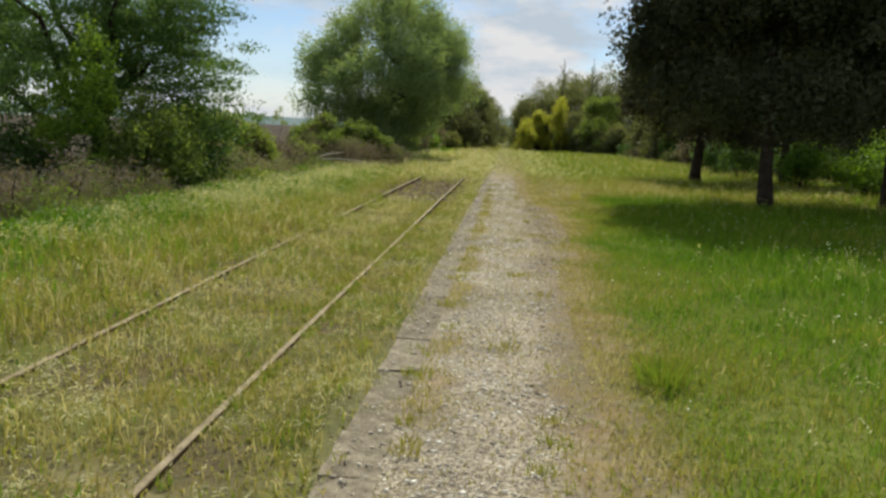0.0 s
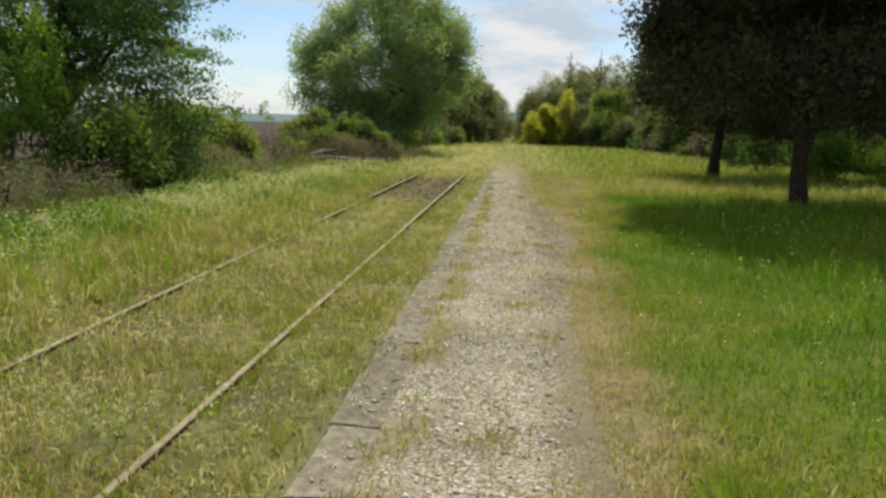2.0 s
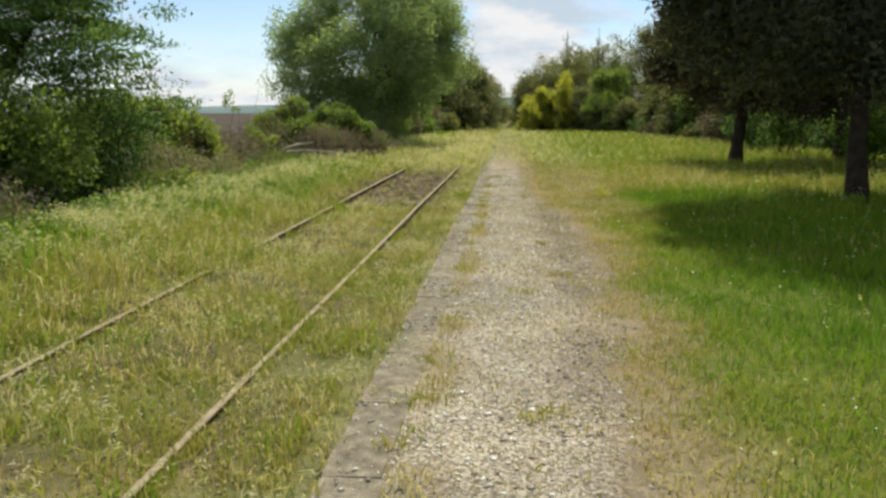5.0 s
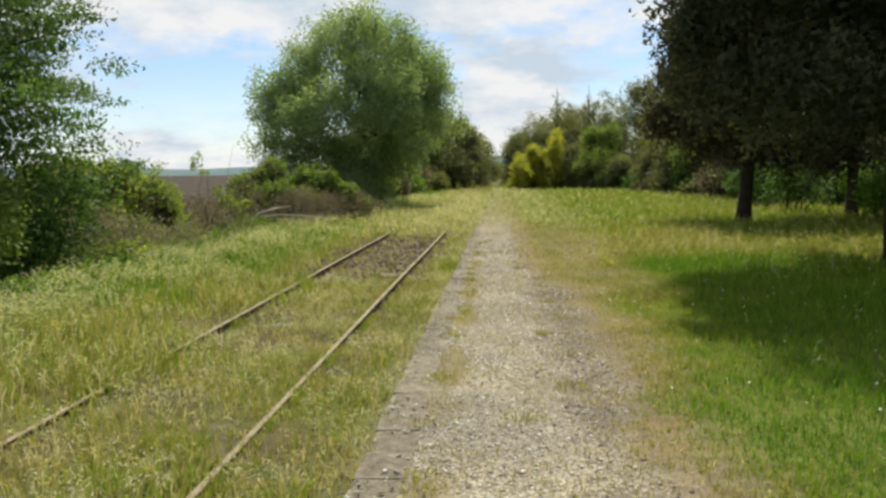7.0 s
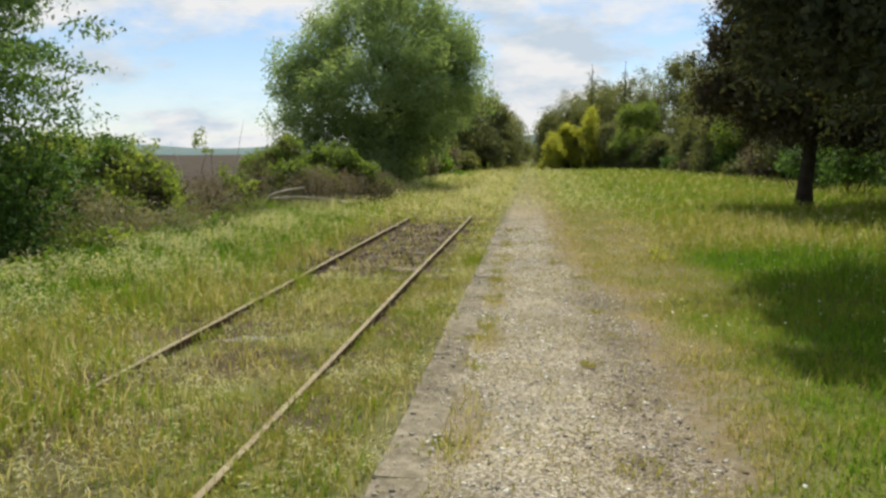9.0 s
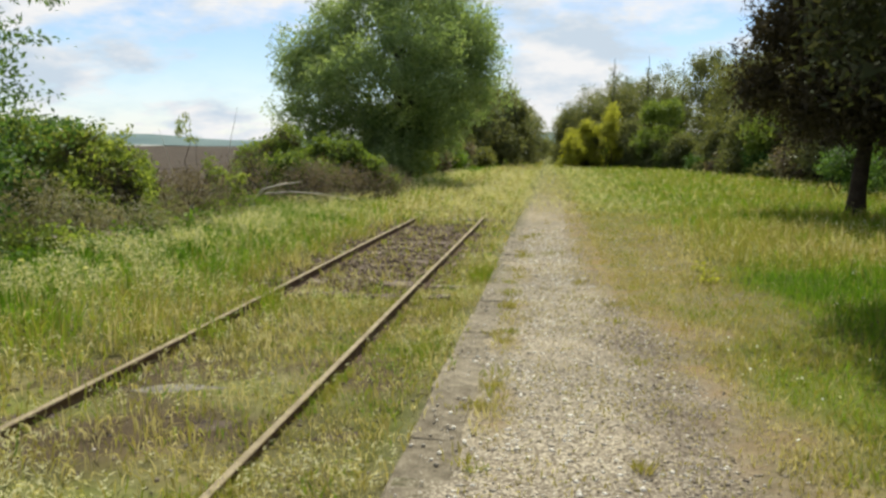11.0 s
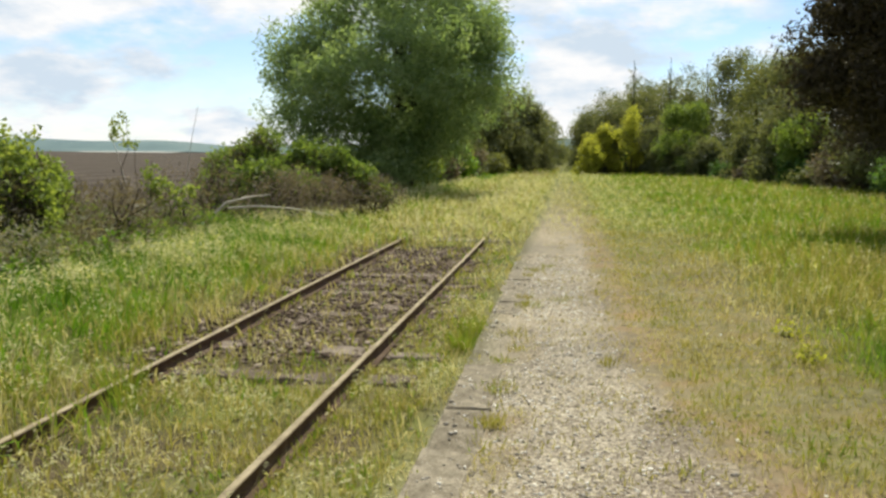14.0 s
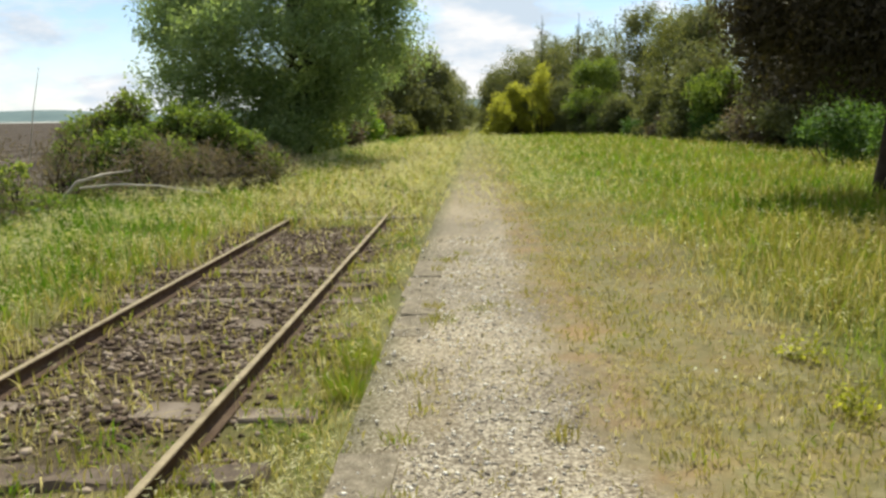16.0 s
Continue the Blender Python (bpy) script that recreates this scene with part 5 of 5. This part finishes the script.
seed_heads("oat_heads_bank", 61, 170000, (-6.8, -0.85), (2, 60), 0.30, "pale seed heads of wild oats over the bank", lambda x, y: thin(x, y) ** 0.5 * (1 - 0.93 * bare_bed(x, y)) * (0.05 + 0.95 * lush(x, y)) * (0.3 + 0.7 * step(11, 17, y)) * (0.4 + 0.6 * (1 - step(-5.3, -4.3, x)) * (1 - 0.3 * step(24, 28, y))) * np.clip(0.35 + 1.3 * wob(x, y, 1.3, 4) + 0.5 * wob(x, y, 0.4, 1), 0.05, 1))
seed_heads("brome_heads_track", 64, 36000, (-4.4, -0.82), (2, 48), 0.19, "short pale seed heads over the overgrown track", lambda x, y: thin(x, y) ** 0.5 * (1 - 0.93 * bare_bed(x, y)) * np.clip(0.30 + 1.3 * wob(x, y, 0.7, 9), 0.03, 1) * (0.55 + 0.45 * step(10, 15, y)) * (1 - 0.8 * np.exp(-((x - GAUGE_L) / 0.2) ** 2)) * (1 - 0.8 * np.exp(-((x - GAUGE_R) / 0.2) ** 2)) * (1 - 0.5 * step(14.9, 15.6, y) * (1 - step(17.0, 17.8, y))))
seed_heads("grass_heads_meadow", 62, 95000, (0.8, 13), (3, 70), 0.27, "pale seed heads over the meadow", lambda x, y: thin(x, y) ** 0.5 * step(0.6, 1.8, x - path_right(y)) * np.clip(0.06 + 0.34 * step(17, 24, y) * (1 - 0.2 * step(32, 42, y)) + 0.75 * belt(x, y), 0, 1) * np.clip(0.55 + wob(x, y, 1.6, 9), 0.1, 1))
seed_heads("grass_heads_far", 65, 34000, (-5, 3), (29, 75), 0.24, "pale seed heads closing over the far end of the track", lambda x, y: thin(x, y) ** 0.45 * step(28.5, 31, y) * (1 - step(0.6, 3.0, x + 0.5 * wob(x, y, 2.0))) * step(-5.0, -4.0, x) * np.where(np.abs(x + 0.2) < 0.9, 0.5, 1) * 0.8)


def flowers(name, seed, n, xs, ys, keep, label):
    rng = R(seed)
    x, y = rng.uniform(*xs, n), rng.uniform(*ys, n)
    k = keep(x, y) > rng.uniform(0, 1, n)
    x, y = x[k], y[k]
    z = height(x, y) + h_right(x, y) * rng.uniform(0.8, 1.2, len(x)) + 0.02
    V, F = leaf_quads(np.repeat(np.stack([x, y, z], -1), 2, 0), 0.019, rng, 0.9, 0, 2.0)
    tagged(new(name, mesh_np(name, V, F, M_PETAL)), label, "flowers", kind="stuff")


flowers("white_flowers", 63, 1300, (1.0, 6), (4, 26), lambda x, y: np.clip(0.2 + wob(x, y, 1.8, 2), 0, 1), "tiny white meadow flowers in the grass")


def tuft(at, seed, h, w, n, dryness, label="grass tuft standing on the path", group="grass tufts"):
    rng = R(seed)
    root = thing("grass_tuft", at, label, "grass", group)
    a, r = rng.uniform(0, 6.28, n), w * rng.uniform(0, 1, n) ** 0.7
    x, y = np.cos(a) * r, np.sin(a) * r
    hh = h * rng.uniform(0.5, 1.2, n)
    lx, ly = np.cos(a) * hh * 0.35 + rng.normal(0, 0.02, n), np.sin(a) * hh * 0.35 + rng.normal(0, 0.02, n)
    b = rng.uniform(0, 6.28, n)
    sx, sy = np.cos(b) * 0.004, np.sin(b) * 0.004
    V = np.stack([np.stack([x, y, 0 * x - 0.01], -1), np.stack([x + lx * 0.3 + sx, y + ly * 0.3 + sy, hh * 0.5], -1), np.stack([x + lx, y + ly, hh], -1), np.stack([x + lx * 0.3 - sx, y + ly * 0.3 - sy, hh * 0.5], -1)], 1).reshape(-1, 3)
    me = mesh_np("foliage", V, np.arange(n * 4).reshape(-1, 4), M_GRASS)
    add_float(me, "dry", np.clip(np.repeat(dryness + rng.normal(0, 0.08, n), 4), 0, 0.9))
    part_np("foliage", me, root)


rng = R(71)
for i in range(60):
    y = rng.uniform(3, 26)
    x = rng.choice([rng.normal(-0.49, 0.03), rng.normal(-0.43, 0.08), rng.normal(path_right(y) * 0.45, 0.2)], p=[0.45, 0.25, 0.3])
    tuft((x, y, 0.0), 700 + i, rng.uniform(0.03, 0.075), rng.uniform(0.05, 0.16), int(rng.uniform(20, 70)), rng.uniform(0.36, 0.6))
tuft((-0.93, 21.7, gz(-0.93, 21.7)), 790, 0.20, 0.15, 200, 0.30, "fresh green grass tuft against the platform edge")
tuft((-0.95, 22.3, gz(-0.95, 22.3)), 791, 0.17, 0.13, 150, 0.34, "fresh green grass tuft against the platform edge")
for i, (x, y, h, w, k) in enumerate([(-3.05, 19.75, 0.30, 0.13, 90), (-2.9, 19.5, 0.22, 0.14, 70), (-3.15, 18.3, 0.18, 0.2, 90), (-3.2, 13.6, 0.2, 0.25, 120)]):
    tuft((x, y, gz(x, y)), 795 + i, h, w, k, 0.30, "tall green grass tuft leaning over a rail")
tuft((1.05, 5.3, 0.0), 792, 0.22, 0.16, 200, 0.25, "thick grass tuft at the path's edge")
for i, (x, y, h) in enumerate([(1.66, 20.75, 0.17), (1.8, 21.75, 0.13)]):
    shrub("broadleaf_weed", (x, y, 0.0), 800 + i, "small bright green broad-leaved weed", [(0, 0, h * 0.5, 0.09, 0.09, h * 0.5)], M_YELLOW, 14, 9, 0.04, 0.036, "weed", "small weeds", 4, 0.6, up=1.0, stem_r=0.003)

# ---------------------------------------------------------------- loose stones
ICO = bmesh.new()
bmesh.ops.create_icosphere(ICO, subdivisions=1, radius=1)
ICO_V = np.array([v.co[:] for v in ICO.verts])
ICO_F = np.array([[v.index for v in f.verts] for f in ICO.faces])
ICO.free()


OCT_V = np.array([(1, 0, 0), (0, 1, 0), (-1, 0, 0), (0, -1, 0), (0, 0, 1), (0, 0, -1.0)])
OCT_F = np.array([(0, 1, 4), (1, 2, 4), (2, 3, 4), (3, 0, 4), (1, 0, 5), (2, 1, 5), (3, 2, 5), (0, 3, 5)])


def stones(name, seed, x, y, z, size, mat, label, flat=0.6, form=(ICO_V, ICO_F)):
    rng = R(seed)
    FV, FF = form
    n = len(x)
    sc = size[:, None] * rng.uniform(0.65, 1.3, (n, 3)) * (1, 1, flat)
    V = FV[None] * (1 + rng.normal(0, 0.25, (n, len(FV), 1))) * sc[:, None, :]
    a = rng.uniform(0, 6.28, n)
    ca, sa = np.cos(a)[:, None], np.sin(a)[:, None]
    V = np.stack([V[..., 0] * ca - V[..., 1] * sa, V[..., 0] * sa + V[..., 1] * ca, V[..., 2]], -1)
    V = V + np.stack([x, y, z], -1)[:, None, :]
    F = FF[None] + (np.arange(n) * len(FV))[:, None, None]
    return tagged(new(name, mesh_np(name, V.reshape(-1, 3), F.reshape(-1, 3), mat)), label, "gravel", kind="stuff")


rng = R(81)
n = 95000
x, y = rng.uniform(-0.76, 2.2, n), 2.0 + 25 * rng.uniform(0, 1, n) ** 1.1
k = np.maximum(gravel_mask(x, y), 0.3 * dry_mask(x, y)) * (0.6 + 0.4 * wob(x, y, 0.6, 3)) * np.where(x < -0.5, 0.42, 1) > rng.uniform(0.1, 1, n)
x, y = x[k], y[k]
dull = (0.85 * trodden(x, y) > rng.uniform(0, 1, len(x)))
for name, pick, mat, label in (("path_gravel", ~dull, M_GRAVEL, "loose pale grey gravel on the path"), ("trodden_gravel", dull, M_DULLGRAVEL, "dull brown gravel trodden into the earth of the path")):
    xa, ya = x[pick], y[pick]
    stones(name, 82, xa, ya, np.where(xa < -0.51, 0.014, 0.002), 0.004 + 0.015 * rng.uniform(0, 1, len(xa)) ** 3.5, mat, label, 0.6, (OCT_V, OCT_F))
n = 9500
x, y = rng.uniform(-4.1, -1.05, n), rng.uniform(19.6, 30, n)
k = bare_bed(x, y) > rng.uniform(0, 1, n)
x, y = x[k], y[k]
stones("track_ballast", 83, x, y, height(x, y) + 0.008, 0.014 + 0.022 * rng.uniform(0, 1, len(x)) ** 2.5, M_BALLAST, "dark broken stone between the rails", 0.7)
n = 2200
x, y = rng.uniform(-3.9, -0.85, n), rng.uniform(3, 20.5, n)
stones("bed_stones", 84, x, y, height(x, y) + 0.004, 0.007 + 0.012 * rng.uniform(0, 1, n) ** 2, M_DULLGRAVEL, "scattered stones in the grass of the track", 0.7, (OCT_V, OCT_F))

# single larger stones of the track
ballast = tagged(new("ballast"), "larger broken stones lying between the rails", "stones", kind="structure")
forms = []
rng = R(85)
for s in range(6):
    V = ICO_V * (1 + rng.normal(0, 0.24, (len(ICO_V), 1))) * (1, 0.8, 0.62)
    forms.append(mesh_np("stone", V, ICO_F, M_BALLAST))
for i in range(260):
    while True:
        x, y = rng.uniform(-3.9, -1.1), rng.uniform(20.2, 26)
        if bare_bed(np.array(x), np.array(y)) > 0.5 and min(abs(x - GAUGE_L), abs(x - GAUGE_R)) > 0.1:
            break
    ob = part_np("stone", forms[i % 6], ballast)
    s = rng.uniform(0.026, 0.045)
    ob.matrix_basis = pose(x, y, gz(x, y) + s * 0.4, rng.uniform(-20, 20), rng.uniform(-20, 20), rng.uniform(0, 360)) @ Matrix.Scale(s, 4)
